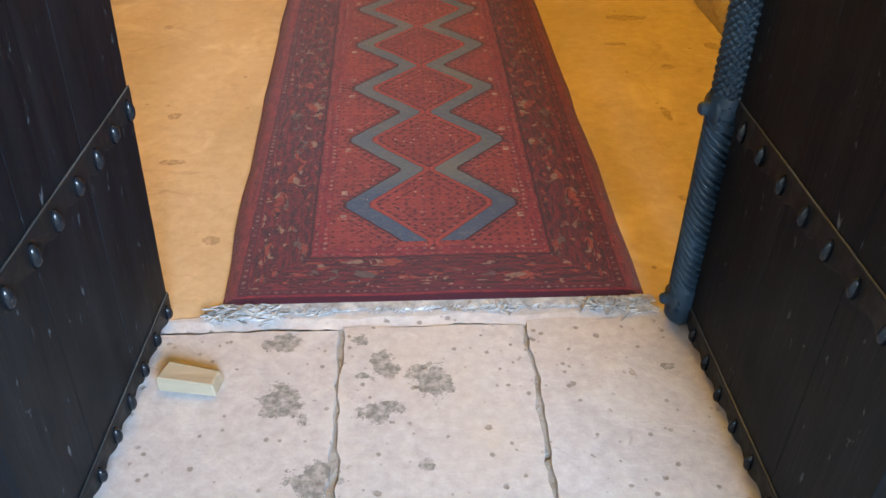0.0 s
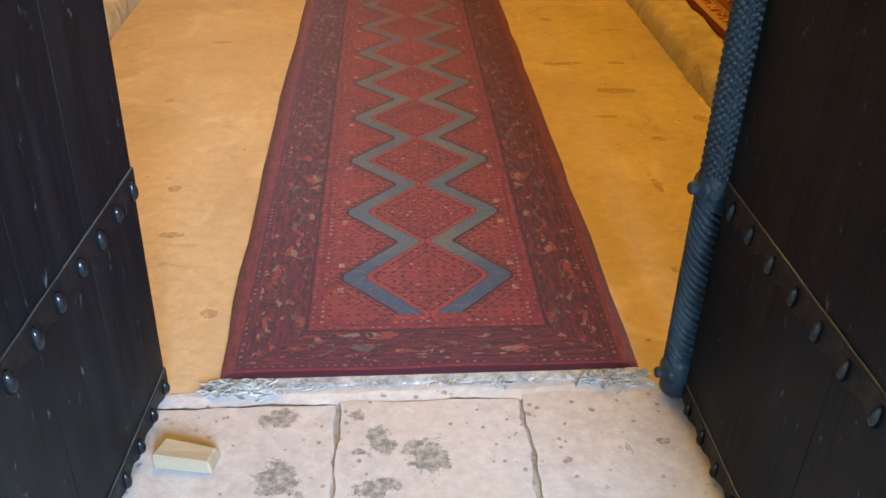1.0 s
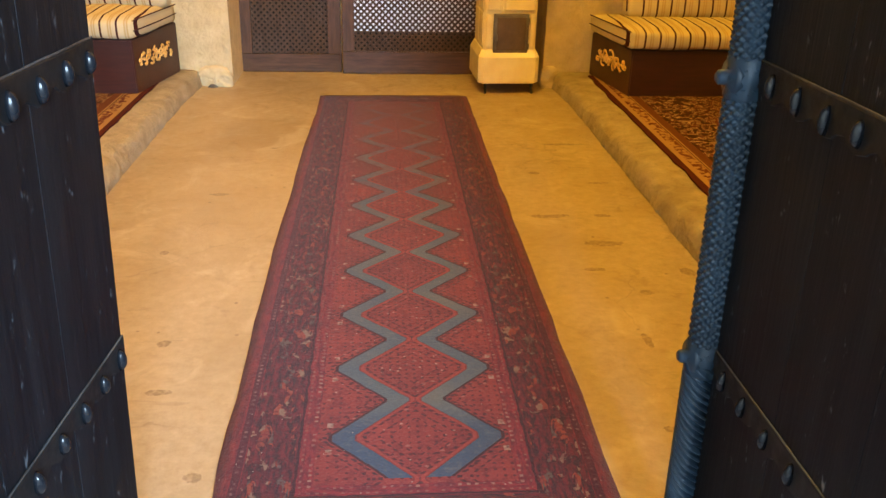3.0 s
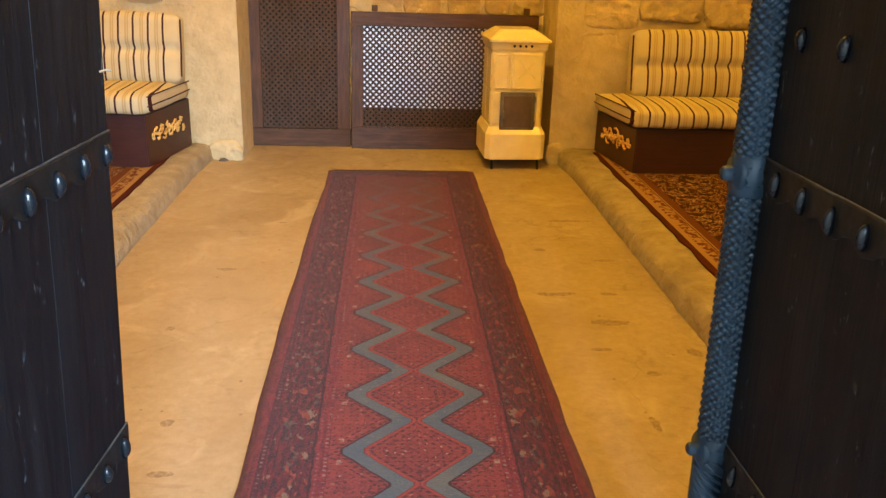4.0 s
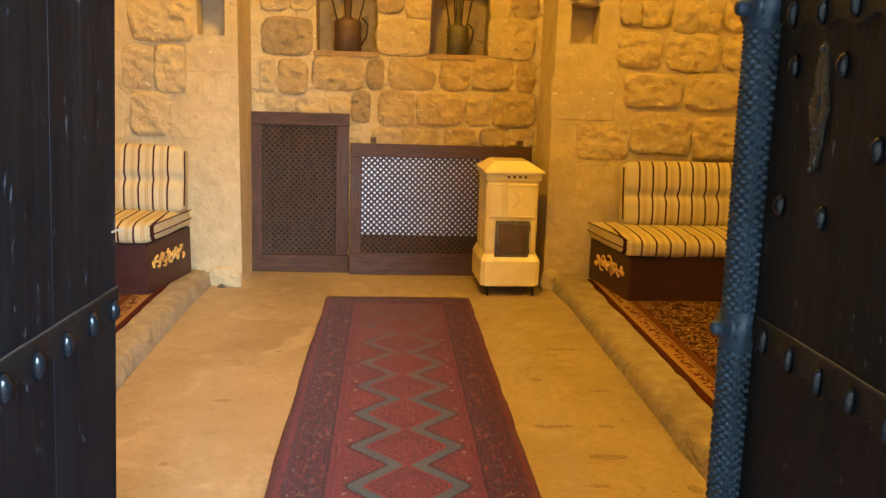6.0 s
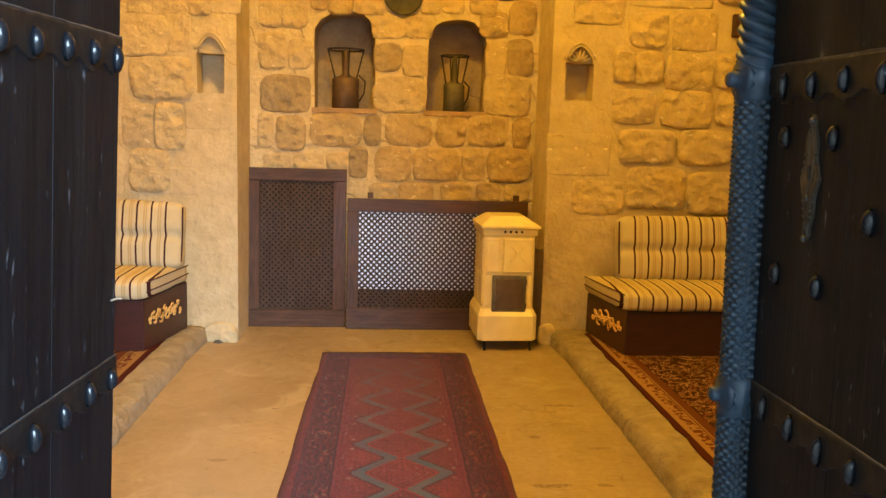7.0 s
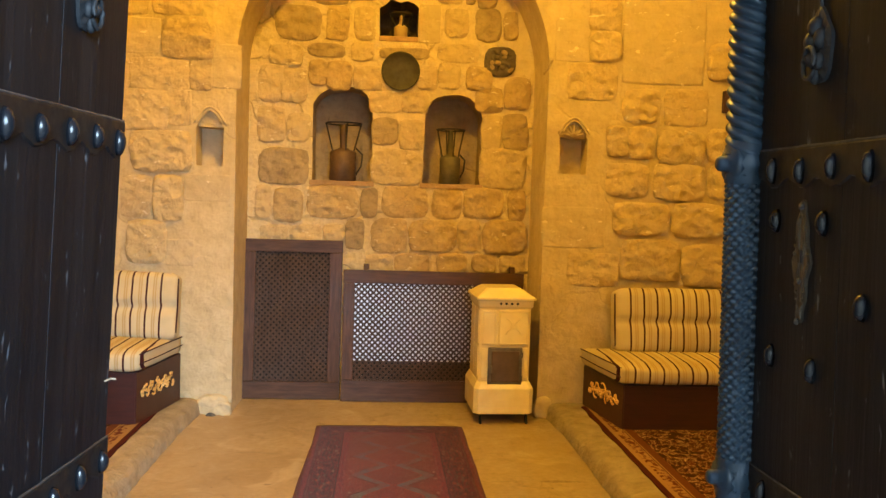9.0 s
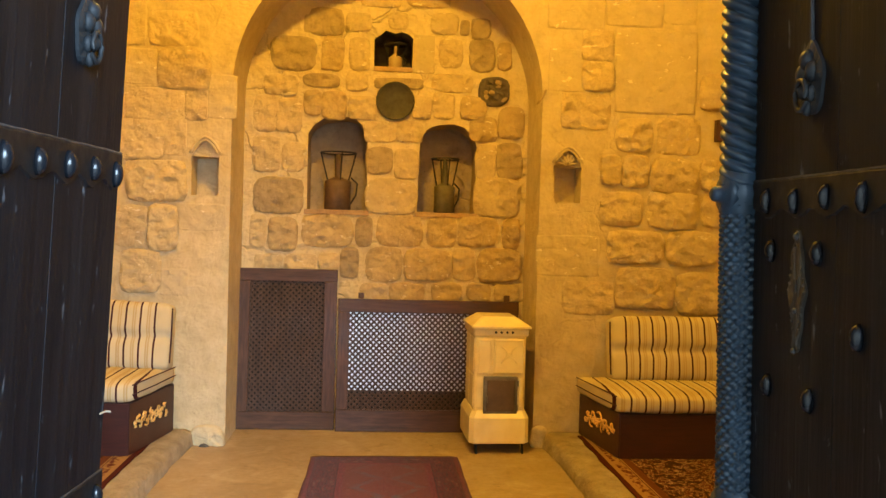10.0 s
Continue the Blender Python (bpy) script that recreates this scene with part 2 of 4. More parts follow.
def wood_material(name, light, dark, rough=0.5, along=(30, 30, 2), streaks=None, spec=0.5):
    s = Shade(name, rough, spec=spec)
    grain, big = s.noise(1.6, 6, 0.6, along, distort=0.4), s.noise(2.0, 3)
    c = s.mix(s.step(grain, 0.3, 0.7), dark, light)
    c = s.mix(s.step(big, 0.5, 0.7) * 0.4, c, dark)
    if streaks:
        chips = s.step(s.noise(1.0, 4, 0.62, (44, 44, 17), distort=0.3), 0.65, 0.70)
        c = s.mix(chips * 0.45, c, streaks)
        dust = s.step(s.noise(90, 3, 0.6), 0.66, 0.74) * s.step(s.noise(1.2, 3, 0.6, (4, 4, 1)), 0.45, 0.7)
        c = s.mix(dust * 0.16, c, streaks)
        c = s.mix(s.step(s.noise(1.0, 4, 0.6, (14, 14, 1.2)), 0.45, 0.75) * 0.03, c, streaks)
    s.colour(c)
    s.gloss(big, rough * 0.8, min(1, rough * 1.25))
    s.relief(grain + big * 0.3, 0.002, 0.6)
    return s.m


FLOOR, SLAB = floor_material(), slab_material()
LEDGE = stone_material("worn_ledge_stone", (0.42, 0.345, 0.245), (0.30, 0.235, 0.16), (0.15, 0.11, 0.075), False, 1.9, 0.12)
DOOR_WOOD = wood_material("black_stained_wood", (0.0070, 0.0082, 0.0108), (0.0036, 0.0041, 0.0056), 0.5, (40, 40, 2), (0.15, 0.17, 0.20), 0.10)
PANEL_WOOD = wood_material("walnut_wood", (0.100, 0.046, 0.022), (0.040, 0.018, 0.009), 0.45, (30, 30, 3), None, 0.3)
RAIL_WOOD = wood_material("walnut_rail_wood", (0.100, 0.046, 0.022), (0.040, 0.018, 0.009), 0.45, (3, 30, 30), None, 0.3)
SLAT_WOOD = wood_material("lattice_wood", (0.082, 0.046, 0.028), (0.042, 0.023, 0.014), 0.6, (20, 20, 4), None, 0.3)
BENCH_WOOD = wood_material("maroon_wood", (0.05, 0.012, 0.009), (0.028, 0.007, 0.006), 0.42, (3, 30, 30))
BLOCK_WOOD = wood_material("raw_pine", (0.26, 0.205, 0.145), (0.20, 0.155, 0.105), 0.7, (3, 30, 30))


def metal_material(name, a, b, rough=0.4, metal=0.85, size=30, spec=0.5):
    s = Shade(name, rough, metal, spec)
    n, fine = s.noise(6, 4), s.noise(size, 5, 0.6)
    s.colour(s.mix(s.step(n, 0.35, 0.65), a, b))
    s.gloss(fine, rough * 0.75, min(1.0, rough * 1.4))
    s.relief(fine, 0.0015, 0.6)
    return s.m


IRON = metal_material("black_painted_iron", (0.018, 0.021, 0.025), (0.010, 0.012, 0.014), 0.5, 0.0, 30, 0.25)
STEEL = metal_material("dull_steel", (0.20, 0.175, 0.14), (0.11, 0.095, 0.08), 0.5, 0.5)
COPPER = metal_material("tarnished_copper", (0.13, 0.075, 0.04), (0.07, 0.042, 0.026), 0.6, 0.3)
BRASS = metal_material("grey_brass", (0.125, 0.105, 0.065), (0.06, 0.052, 0.035), 0.6, 0.3)
OLIVE = metal_material("tray_metal", (0.062, 0.052, 0.030), (0.04, 0.034, 0.021), 0.6, 0.3)
GOLD = metal_material("gilded_carving", (0.90, 0.60, 0.22), (0.62, 0.36, 0.10), 0.35, 0.35)
BRICK = stone_material("fired_clay", (0.48, 0.32, 0.18), (0.37, 0.23, 0.12), (0.26, 0.15, 0.08))
STUD_IRON = metal_material("polished_black_iron", (0.009, 0.010, 0.013), (0.005, 0.006, 0.008), 0.2, 0.0, 30, 0.26)
# blue of the reflected sky is put into the colour of the black bar
BAR_IRON = metal_material("sky_tinted_black_iron", (0.018, 0.036, 0.057), (0.009, 0.018, 0.029), 0.38, 0.0, 30, 0.26)
DOOR_IRON = metal_material("heat_browned_iron", (0.150, 0.098, 0.066), (0.085, 0.060, 0.045), 0.5, 0.4, 14)
STRAP_IRON = metal_material("flat_black_iron", (0.0085, 0.0088, 0.0098), (0.005, 0.0052, 0.006), 0.5, 0.0, 30, 0.2)
WORN_IRON = metal_material("worn_iron", (0.055, 0.058, 0.062), (0.020, 0.021, 0.023), 0.5, 0.0, 60, 0.3)
BRONZE = metal_material("dark_bronze", (0.055, 0.046, 0.032), (0.026, 0.022, 0.016), 0.5, 0.4, 60)
DARK_METAL = metal_material("sooty_metal", (0.045, 0.034, 0.024), (0.025, 0.019, 0.014), 0.6, 0.3)


def enamel_material():
    s = Shade("cream_enamel", 0.22, spec=0.6)
    big, fine = s.noise(7, 4), s.noise(45, 5, 0.6)
    c = s.mix(s.step(big, 0.4, 0.7), (0.82, 0.70, 0.42), (0.74, 0.60, 0.33))
    c = s.mix(s.step(fine, 0.7, 0.76) * 0.7, c, (0.22, 0.14, 0.08))
    s.colour(c)
    s.relief(big * 0.5 + fine * 0.2, 0.002, 0.4)
    return s.m


def stripe_material():
    """Cream ticking with maroon stripes and pairs of tan lines, along the local x."""
    s = Shade("striped_cloth", 0.95, spec=0.1)
    x, y, z = s.xyz()
    p = ((x.abs().op("MAXIMUM", 0.085) + (s.noise(4, 2) - 0.5) * 0.010) / 0.0945).fract()
    weave = s.noise(220, 2, 0.5)
    base = s.mix(s.step(s.noise(3, 3), 0.35, 0.7), (0.50, 0.42, 0.27), (0.43, 0.35, 0.215))
    c = s.mix(p.between(0.40, 0.64) * 0.85, base, (0.37, 0.26, 0.115))
    c = s.mix(p.between(0.49, 0.55) * 0.6, c, (0.52, 0.44, 0.31))
    c = s.mix(p.between(0.02, 0.15), c, (0.045, 0.012, 0.014))
    s.colour(c)
    s.relief(weave, 0.001, 0.5)
    return s.m


def rug_material():
    """Red runner: two mirrored blue zigzags that make a chain of diamonds, dotted field, motif borders."""
    s = Shade("runner_wool", 1.0, spec=0.05)
    x, y, z = s.xyz()
    wob = (s.noise(6, 3) - 0.5) * 0.014
    xa = (x - 0.010 + wob).abs()
    d = (((y + wob - 0.226) / 0.346).fract() * 2.0 - 1.0).abs() * -1.0 + 1.0
    d = d.op("MINIMUM", 0.93).op("MAXIMUM", 0.04)
    q = xa - (d * 0.168 + 0.012)
    wear, soft = s.noise(2.5, 4), s.noise(60, 3, 0.6)
    pile = s.noise(240, 2, 0.5)

    def speck(size, r, dx=0.0, dy=0.0):
        """A grid of small round knots."""
        u, v = ((x + dx + wob) / size).fract() - 0.5, ((y + dy + wob) / size).fract() - 0.5
        return (u * u + v * v).op("SQRT").lt(r)

    red = s.mix(s.step(wear, 0.35, 0.68), (0.195, 0.033, 0.029), (0.120, 0.022, 0.023))
    rose = s.voronoi(24, stretch=(1, 1.15, 1))
    leafy = s.step(s.noise(38, 4, 0.6), 0.48, 0.60)
    # dotted field with small rosettes
    field = s.mix(leafy * 0.5, red, (0.075, 0.014, 0.018))
    field = s.mix(rose.lt(0.15) * 0.6, field, (0.23, 0.095, 0.08))
    field = s.mix(speck(0.024, 0.20) * s.step(soft, 0.40, 0.50) * 0.75, field, (0.04, 0.012, 0.016))
    field = s.mix(q.between(-0.016, 0.0) * 0.8, field, (0.22, 0.036, 0.030))
    dash = ((y + 0.003) / 0.019).fract().lt(0.5)
    for a, b in ((0.076, 0.088), (0.108, 0.116), (-0.030, -0.020), (-0.068, -0.060), (-0.100, -0.094)):
        field = s.mix(q.between(a, b) * dash * 0.85, field, (0.035, 0.012, 0.016))
    heart = s.voronoi(33)
    field = s.mix(q.lt(-0.055) * heart.lt(0.13) * 0.7, field, (0.33, 0.20, 0.17))
    # zigzag bands, abrashed from blue to grey
    blue = s.mix(s.step(s.noise(2.4, 4), 0.42, 0.62), (0.052, 0.080, 0.118), (0.084, 0.098, 0.105))
    # deeper blue in the first arms at the near end
    blue = s.mix(s.step(y, 0.52, 0.44), blue, (0.034, 0.058, 0.105))
    blue = s.mix(s.step(soft, 0.5, 0.75) * 0.3, blue, (0.14, 0.15, 0.14))
    # zigzag breaks up in patches towards the far end
    far_patches = s.step(y, 1.6, 3.4) * s.step(s.noise(11, 4, 0.6), 0.42, 0.58)
    begun = y.gt(0.230)
    c = s.mix(begun * q.between(0.0, 0.062) * (far_patches * -0.75 + 1.0), field, blue)
    c = s.mix(begun * q.between(0.062, 0.072) * (far_patches * -0.7 + 0.9), c, (0.025, 0.012, 0.017))
    c = s.mix(q.between(-0.005, 0.0) * 0.6, c, (0.06, 0.015, 0.018))
    # pale knots between the points of the zigzag
    knot = xa.between(0.229, 0.246) * d.between(0.60, 0.72)
    c = s.mix(knot * s.step(soft, 0.38, 0.55) * 0.6, c, (0.30, 0.23, 0.19))
    # browner and darker towards the far end
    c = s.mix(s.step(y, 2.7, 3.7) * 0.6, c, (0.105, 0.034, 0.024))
    # borders, counted from the edge inwards
    side = x.abs() + wob * 0.6
    end = ((y - 2.1).abs() * -1.0 + 2.1) * 1.16
    edge = side * -1.0 + 0.5
    m = edge.op("MINIMUM", end + wob * 0.5)
    on_side = edge.lt(end)
    along = on_side * y + (on_side * -1.0 + 1.0) * (x + 9.0)
    jog = (s.noise(23, 3) - 0.5) * 0.012
    mj = m + jog
    bead = (along / 0.021 + s.noise(30, 2) * 0.8).fract().lt(0.42) * s.step(soft, 0.42, 0.55)
    strand = s.noise_uv(along * 20.0, m * 70.0, 4, 0.65)
    patch = s.noise_uv(along * 16.0, m * 26.0, 4, 0.65, 0.5)
    tint = s.noise_uv(along * 7.0 + 5.0, m * 22.0, 2, 0.5, 0.6)
    deep = s.mix(s.step(strand, 0.40, 0.60), (0.105, 0.015, 0.020), (0.030, 0.013, 0.018))
    crimson = s.mix(s.step(strand, 0.36, 0.62), (0.165, 0.021, 0.025), (0.080, 0.013, 0.020))
    motif = s.mix(tint.gt(0.58) * 0.9, s.mix(tint.lt(0.44) * 0.9, (0.19, 0.042, 0.026), (0.060, 0.070, 0.066)), (0.17, 0.13, 0.10))
    band = s.mix(s.step(patch, 0.55, 0.60) * s.step(soft, 0.25, 0.5) * 0.85, deep, motif)
    band = s.mix(patch.between(0.525, 0.552) * 0.8, band, (0.022, 0.010, 0.014))
    c = s.mix(mj.lt(0.240), c, deep)
    c = s.mix(mj.between(0.196, 0.240), c, crimson)
    c = s.mix(mj.between(0.190, 0.198) * 0.8, c, (0.025, 0.010, 0.014))
    c = s.mix(m.between(0.226, 0.236) * bead * s.step(tint, 0.35, 0.55) * 0.55, c, (0.25, 0.17, 0.14))
    c = s.mix(m.between(0.204, 0.211) * bead * 0.4, c, (0.22, 0.13, 0.10))
    c = s.mix(mj.between(0.078, 0.186), c, band)
    small = s.noise_uv(along * 30.0 + 40.0, m * 40.0, 2, 0.5)
    c = s.mix(m.between(0.060, 0.080) * small.gt(0.62) * 0.7, c, (0.19, 0.12, 0.09))
    c = s.mix(mj.lt(0.058), c, crimson)
    c = s.mix((on_side * -1.0 + 1.0) * m.lt(0.024) * 0.92, c, (0.030, 0.009, 0.014))
    c = s.mix(m.between(0.034, 0.056) * 0.75, c, (0.035, 0.011, 0.018))
    c = s.mix(m.between(0.040, 0.049) * bead * s.step(tint, 0.35, 0.55) * 0.6, c, (0.22, 0.13, 0.115))
    c = s.mix(m.lt(0.008) * 0.4, c, (0.045, 0.008, 0.012))
    c = s.mix(s.step(pile, 0.35, 0.7) * 0.25, c, (0.03, 0.01, 0.012))
    c = s.mix(0.14, c, (0.018, 0.006, 0.008))
    lint = s.voronoi(26)
    c = s.mix(lint.lt(0.035) * 0.8, c, (0.42, 0.36, 0.32))
    s.colour(c)
    s.relief(s.noise(150, 3, 0.6) + pile * 0.6, 0.003, 0.7)
    s.b.inputs["Sheen Weight"].default_value = 0.12
    return s.m


def carpet_material():
    """Patterned red carpet with tan scrolls and striped edge."""
    s = Shade("patterned_carpet", 1.0, spec=0.05)
    x, y, z = s.xyz()
    e = s.noise(13, 4, 0.6, distort=2.2)
    v = s.voronoi(7)
    c = s.mix(s.step(e, 0.5, 0.54), (0.080, 0.021, 0.014), (0.034, 0.015, 0.012))
    c = s.mix(e.between(0.43, 0.465), c, (0.36, 0.26, 0.14))
    c = s.mix(v.lt(0.11) * 0.8, c, (0.30, 0.19, 0.10))
    c = s.mix(x.lt(0.19), c, (0.10, 0.035, 0.02))
    c = s.mix(x.lt(0.14), c, (0.27, 0.16, 0.07))
    c = s.mix(x.between(0.065, 0.12) * s.noise(34, 3).gt(0.5), c, (0.10, 0.03, 0.02))
    c = s.mix(x.between(0.125, 0.132), c, (0.05, 0.015, 0.012))
    c = s.mix(x.lt(0.035), c, (0.055, 0.013, 0.010))
    s.colour(c)
    s.relief(s.noise(180, 3, 0.6), 0.003, 0.7)
    return s.m


def plain_material(name, a, b, rough, scale=12, spec=0.3, dist=0.002):
    s = Shade(name, rough, spec=spec)
    n = s.noise(scale, 5, 0.6)
    s.colour(s.mix(s.step(n, 0.35, 0.65), a, b))
    s.relief(n, dist, 0.5)
    return s.m


ENAMEL, STRIPES, RUNNER, CARPET = enamel_material(), stripe_material(), rug_material(), carpet_material()
FRINGE = plain_material("grey_fringe", (0.36, 0.355, 0.36), (0.20, 0.195, 0.20), 1.0, 40, 0.05)
WHITE_BOARD = plain_material("white_board", (0.80, 0.82, 0.86), (0.72, 0.75, 0.80), 0.42, 12, 0.5)
WHITE_BOARD.node_tree.nodes["Principled BSDF"].inputs["Metallic"].default_value = 0.35
DARK_BOARD = plain_material("dark_board", (0.022, 0.015, 0.010), (0.012, 0.009, 0.007), 0.9)
PIPING = plain_material("maroon_piping", (0.05, 0.014, 0.016), (0.035, 0.01, 0.012), 0.9)
# black that stands in for the shade inside small holes
BLACK = plain_material("hole_black", (0.012, 0.01, 0.009), (0.02, 0.017, 0.014), 0.9)
CANDLE = plain_material("pale_wax", (0.42, 0.31, 0.15), (0.34, 0.24, 0.11), 0.6)
GROUND = plain_material("courtyard_paving", (0.36, 0.34, 0.31), (0.27, 0.25, 0.23), 0.9, 3)


# ---- mesh helpers ----
def link_mesh(name, bm, material, smooth=False):
    mesh = bpy.data.meshes.new(name)
    bmesh.ops.recalc_face_normals(bm, faces=bm.faces[:])
    bm.to_mesh(mesh)
    bm.free()
    mesh.materials.append(material)
    if smooth:
        for p in mesh.polygons:
            p.use_smooth = True
    return mesh


def part(name, bm, material, parent=None, label="", smooth=False, at=None):
    ob = new(name, link_mesh(name, bm, material, smooth))
    ob.parent = parent
    if at is not None:
        ob.location = at
    if label:
        tagged(ob, label)
    return ob


def base(name, at, label, category, group="", turn=(0, 0, 0)):
    ob = new(name)
    ob.empty_display_size = 0.1
    ob.location, ob.rotation_euler = at, [radians(a) for a in turn]
    return tagged(ob, label, category, group)


def hexa(bm, lo, hi):
    """A box from one corner to the other, added to bm."""
    vs = [bm.verts.new((x, y, z)) for x in (lo[0], hi[0]) for y in (lo[1], hi[1]) for z in (lo[2], hi[2])]
    for f in ((0, 1, 3, 2), (4, 6, 7, 5), (0, 4, 5, 1), (2, 3, 7, 6), (0, 2, 6, 4), (1, 5, 7, 3)):
        bm.faces.new([vs[i] for i in f])
    return vs


def block(lo, hi, bevel=0.0, segments=2):
    bm = bmesh.new()
    hexa(bm, lo, hi)
    if bevel:
        bmesh.ops.bevel(bm, geom=bm.edges[:], offset=bevel, segments=segments, affect="EDGES", profile=0.5)
    return bm


def loft(rings, closed_ends=True):
    """Skin over rings of equally many points."""
    bm = bmesh.new()
    made = [[bm.verts.new(p) for p in ring] for ring in rings]
    n = len(made[0])
    for a, b in zip(made, made[1:]):
        for i in range(n):
            bm.faces.new((a[i], a[(i + 1) % n], b[(i + 1) % n], b[i]))
    if closed_ends:
        bm.faces.new(made[0])
        bm.faces.new(made[-1])
    return bm


def turned(profile, n=24, axis="z"):
    """A turned body from (radius, height) pairs."""
    rings = [[(r * math.cos(2 * math.pi * i / n), r * math.sin(2 * math.pi * i / n), h) for i in range(n)] for r, h in profile]
    bm = loft(rings)
    if axis == "y":
        bmesh.ops.rotate(bm, verts=bm.verts[:], matrix=Matrix.Rotation(radians(90), 3, "X"))
    return bm


def rod(bm, points, r, n=6):
    """A round wire through the points, added to bm."""
    rings = []
    for i, p in enumerate(points):
        p = Vector(p)
        way = (Vector(points[min(i + 1, len(points) - 1)]) - Vector(points[max(i - 1, 0)])).normalized()
        side = way.orthogonal().normalized() if abs(way.z) > 0.95 else way.cross(Vector((0, 0, 1))).normalized()
        up = way.cross(side)
        rings.append([bm.verts.new(p + r * (math.cos(2 * math.pi * k / n) * side + math.sin(2 * math.pi * k / n) * up)) for k in range(n)])
    for a, b in zip(rings, rings[1:]):
        for k in range(n):
            bm.faces.new((a[k], a[(k + 1) % n], b[(k + 1) % n], b[k]))
    bm.faces.new(rings[0])
    bm.faces.new(rings[-1])
    return bm


def carve(ob, cutters):
    """Cut closed shapes out of ob for good."""
    for bm in cutters:
        tool = new("tool", link_mesh("tool", bm, ob.data.materials[0]))
        mod = ob.modifiers.new("cut", "BOOLEAN")
        mod.operation, mod.object, mod.solver = "DIFFERENCE", tool, "EXACT"
        done = bpy.data.meshes.new_from_object(ob.evaluated_get(bpy.context.evaluated_depsgraph_get()))
        ob.modifiers.clear()
        ob.data = done
        bpy.data.objects.remove(tool)


def arch_outline(x0, x1, z0, spring, rise, n=16):
    """Door-like outline in x and z with a round or pointed head."""
    c, r = (x0 + x1) / 2, (x1 - x0) / 2
    pts = [(x0, z0), (x1, z0)]
    return pts + [(c + r * math.cos(math.pi * i / n), spring + rise * math.sin(math.pi * i / n)) for i in range(n + 1)]


def prism(outline, y0, y1):
    return loft([[(x, y, z) for x, z in outline] for y in (y0, y1)])


# ---- the large structure ----
def ragged(outline, seed, amount=0.014):
    rng = random.Random(seed)
    return [(x + rng.uniform(-amount, amount), z + rng.uniform(-amount, amount)) if i > 1 else (x, z) for i, (x, z) in enumerate(outline)]



FRONT, BACK, SIDE, INNER = 5.80, 6.37, 3.0, 0.50
ARCH = (-1.13, 1.08, 2.53)

bm = bmesh.new()
hexa(bm, (-SIDE - 0.3, 1.262, -0.25), (SIDE + 0.3, 6.9, 0.0))
floor = tagged(part("floor", bm, FLOOR), "worn pale stone floor with stains and fine cracks", "floor", kind="structure")
ground = tagged(part("ground", block((-60, -60, -0.4), (60, -0.62, -0.06)), GROUND), "grey paved courtyard ground outside the door", "ground", kind="structure")
under = tagged(part("threshold_bed", block((-SIDE - 0.3, -0.62, -0.3), (SIDE + 0.3, 1.262, -0.0065)), BED), "mortar bed under the threshold slabs", "floor", kind="structure")

wall_front = part("wall_front", block((-SIDE - 0.3, FRONT, -0.2), (SIDE + 0.3, BACK, 6.2)), MORTAR)
carve(wall_front, [
    prism(arch_outline(ARCH[0], ARCH[1], -0.5, ARCH[2], 1.09, 40), FRONT - 0.3, BACK + 0.3),
    prism([(-1.40, 1.765), (-1.215, 1.765), (-1.212, 2.035), (-1.403, 2.04)], FRONT - 0.3, FRONT + 0.20),
    prism([(1.18, 1.79), (1.38, 1.79), (1.383, 2.052), (1.177, 2.06)], FRONT - 0.3, FRONT + 0.20),
    prism([(-1.395, 2.02), (-1.22, 2.02), (-1.225, 2.075), (-1.26, 2.115), (-1.308, 2.148), (-1.355, 2.115), (-1.39, 2.075)], FRONT - 0.3, FRONT + 0.035),
    prism([(1.188, 2.04), (1.372, 2.04), (1.367, 2.10), (1.33, 2.14), (1.28, 2.175), (1.23, 2.14), (1.193, 2.10)], FRONT - 0.3, FRONT + 0.035),
])
tagged(wall_front, "honey limestone wall with round arch and mortar joints", "wall", kind="structure")
wall_back = part("wall_back", block((-SIDE - 0.3, BACK, -0.2), (SIDE + 0.3, BACK + 0.7, 6.2)), LIT_MORTAR)
carve(wall_back, [
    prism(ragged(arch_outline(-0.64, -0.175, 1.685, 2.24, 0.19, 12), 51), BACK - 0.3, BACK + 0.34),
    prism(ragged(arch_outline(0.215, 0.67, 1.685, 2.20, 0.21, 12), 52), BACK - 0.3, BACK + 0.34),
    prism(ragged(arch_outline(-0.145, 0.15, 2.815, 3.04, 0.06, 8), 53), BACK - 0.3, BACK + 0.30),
])
wall_back.data.materials.append(NICHE_SHADE)
wall_back.data.materials.append(NICHE_DARK)
# lower niches take the plaster with painted shade, the top niche the near-black one
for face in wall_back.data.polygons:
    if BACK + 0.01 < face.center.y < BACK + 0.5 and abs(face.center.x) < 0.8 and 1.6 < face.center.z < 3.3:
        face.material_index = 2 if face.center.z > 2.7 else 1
tagged(wall_back, "rubble limestone alcove wall with lamp niches", "wall", kind="structure")
for name, lo, hi in (("wall_left", (-SIDE - 0.3, INNER, -0.2), (-SIDE, FRONT, 6.2)), ("wall_right", (SIDE, INNER, -0.2), (SIDE + 0.3, FRONT, 6.2))):
    tagged(part(name, block(lo, hi), PLASTER), "plain lime-plastered side wall", "wall", kind="structure")
wall_door = part("wall_door", block((-7, -0.02, -0.3), (7, INNER, 6.6)), PLASTER)
carve(wall_door, [block((-0.69, -0.5, -0.5), (0.67, 1.0, 2.30))])
tagged(wall_door, "thick pale stone wall round the doorway", "wall", kind="structure")
# unseen wall outside, added to hold back sky light from the left
tagged(part("wall_court", block((-1.9, -9.0, -0.2), (-1.5, -0.03, 5.0)), PLASTER), "plain unseen wall added outside to block daylight from the left", "wall", kind="structure")
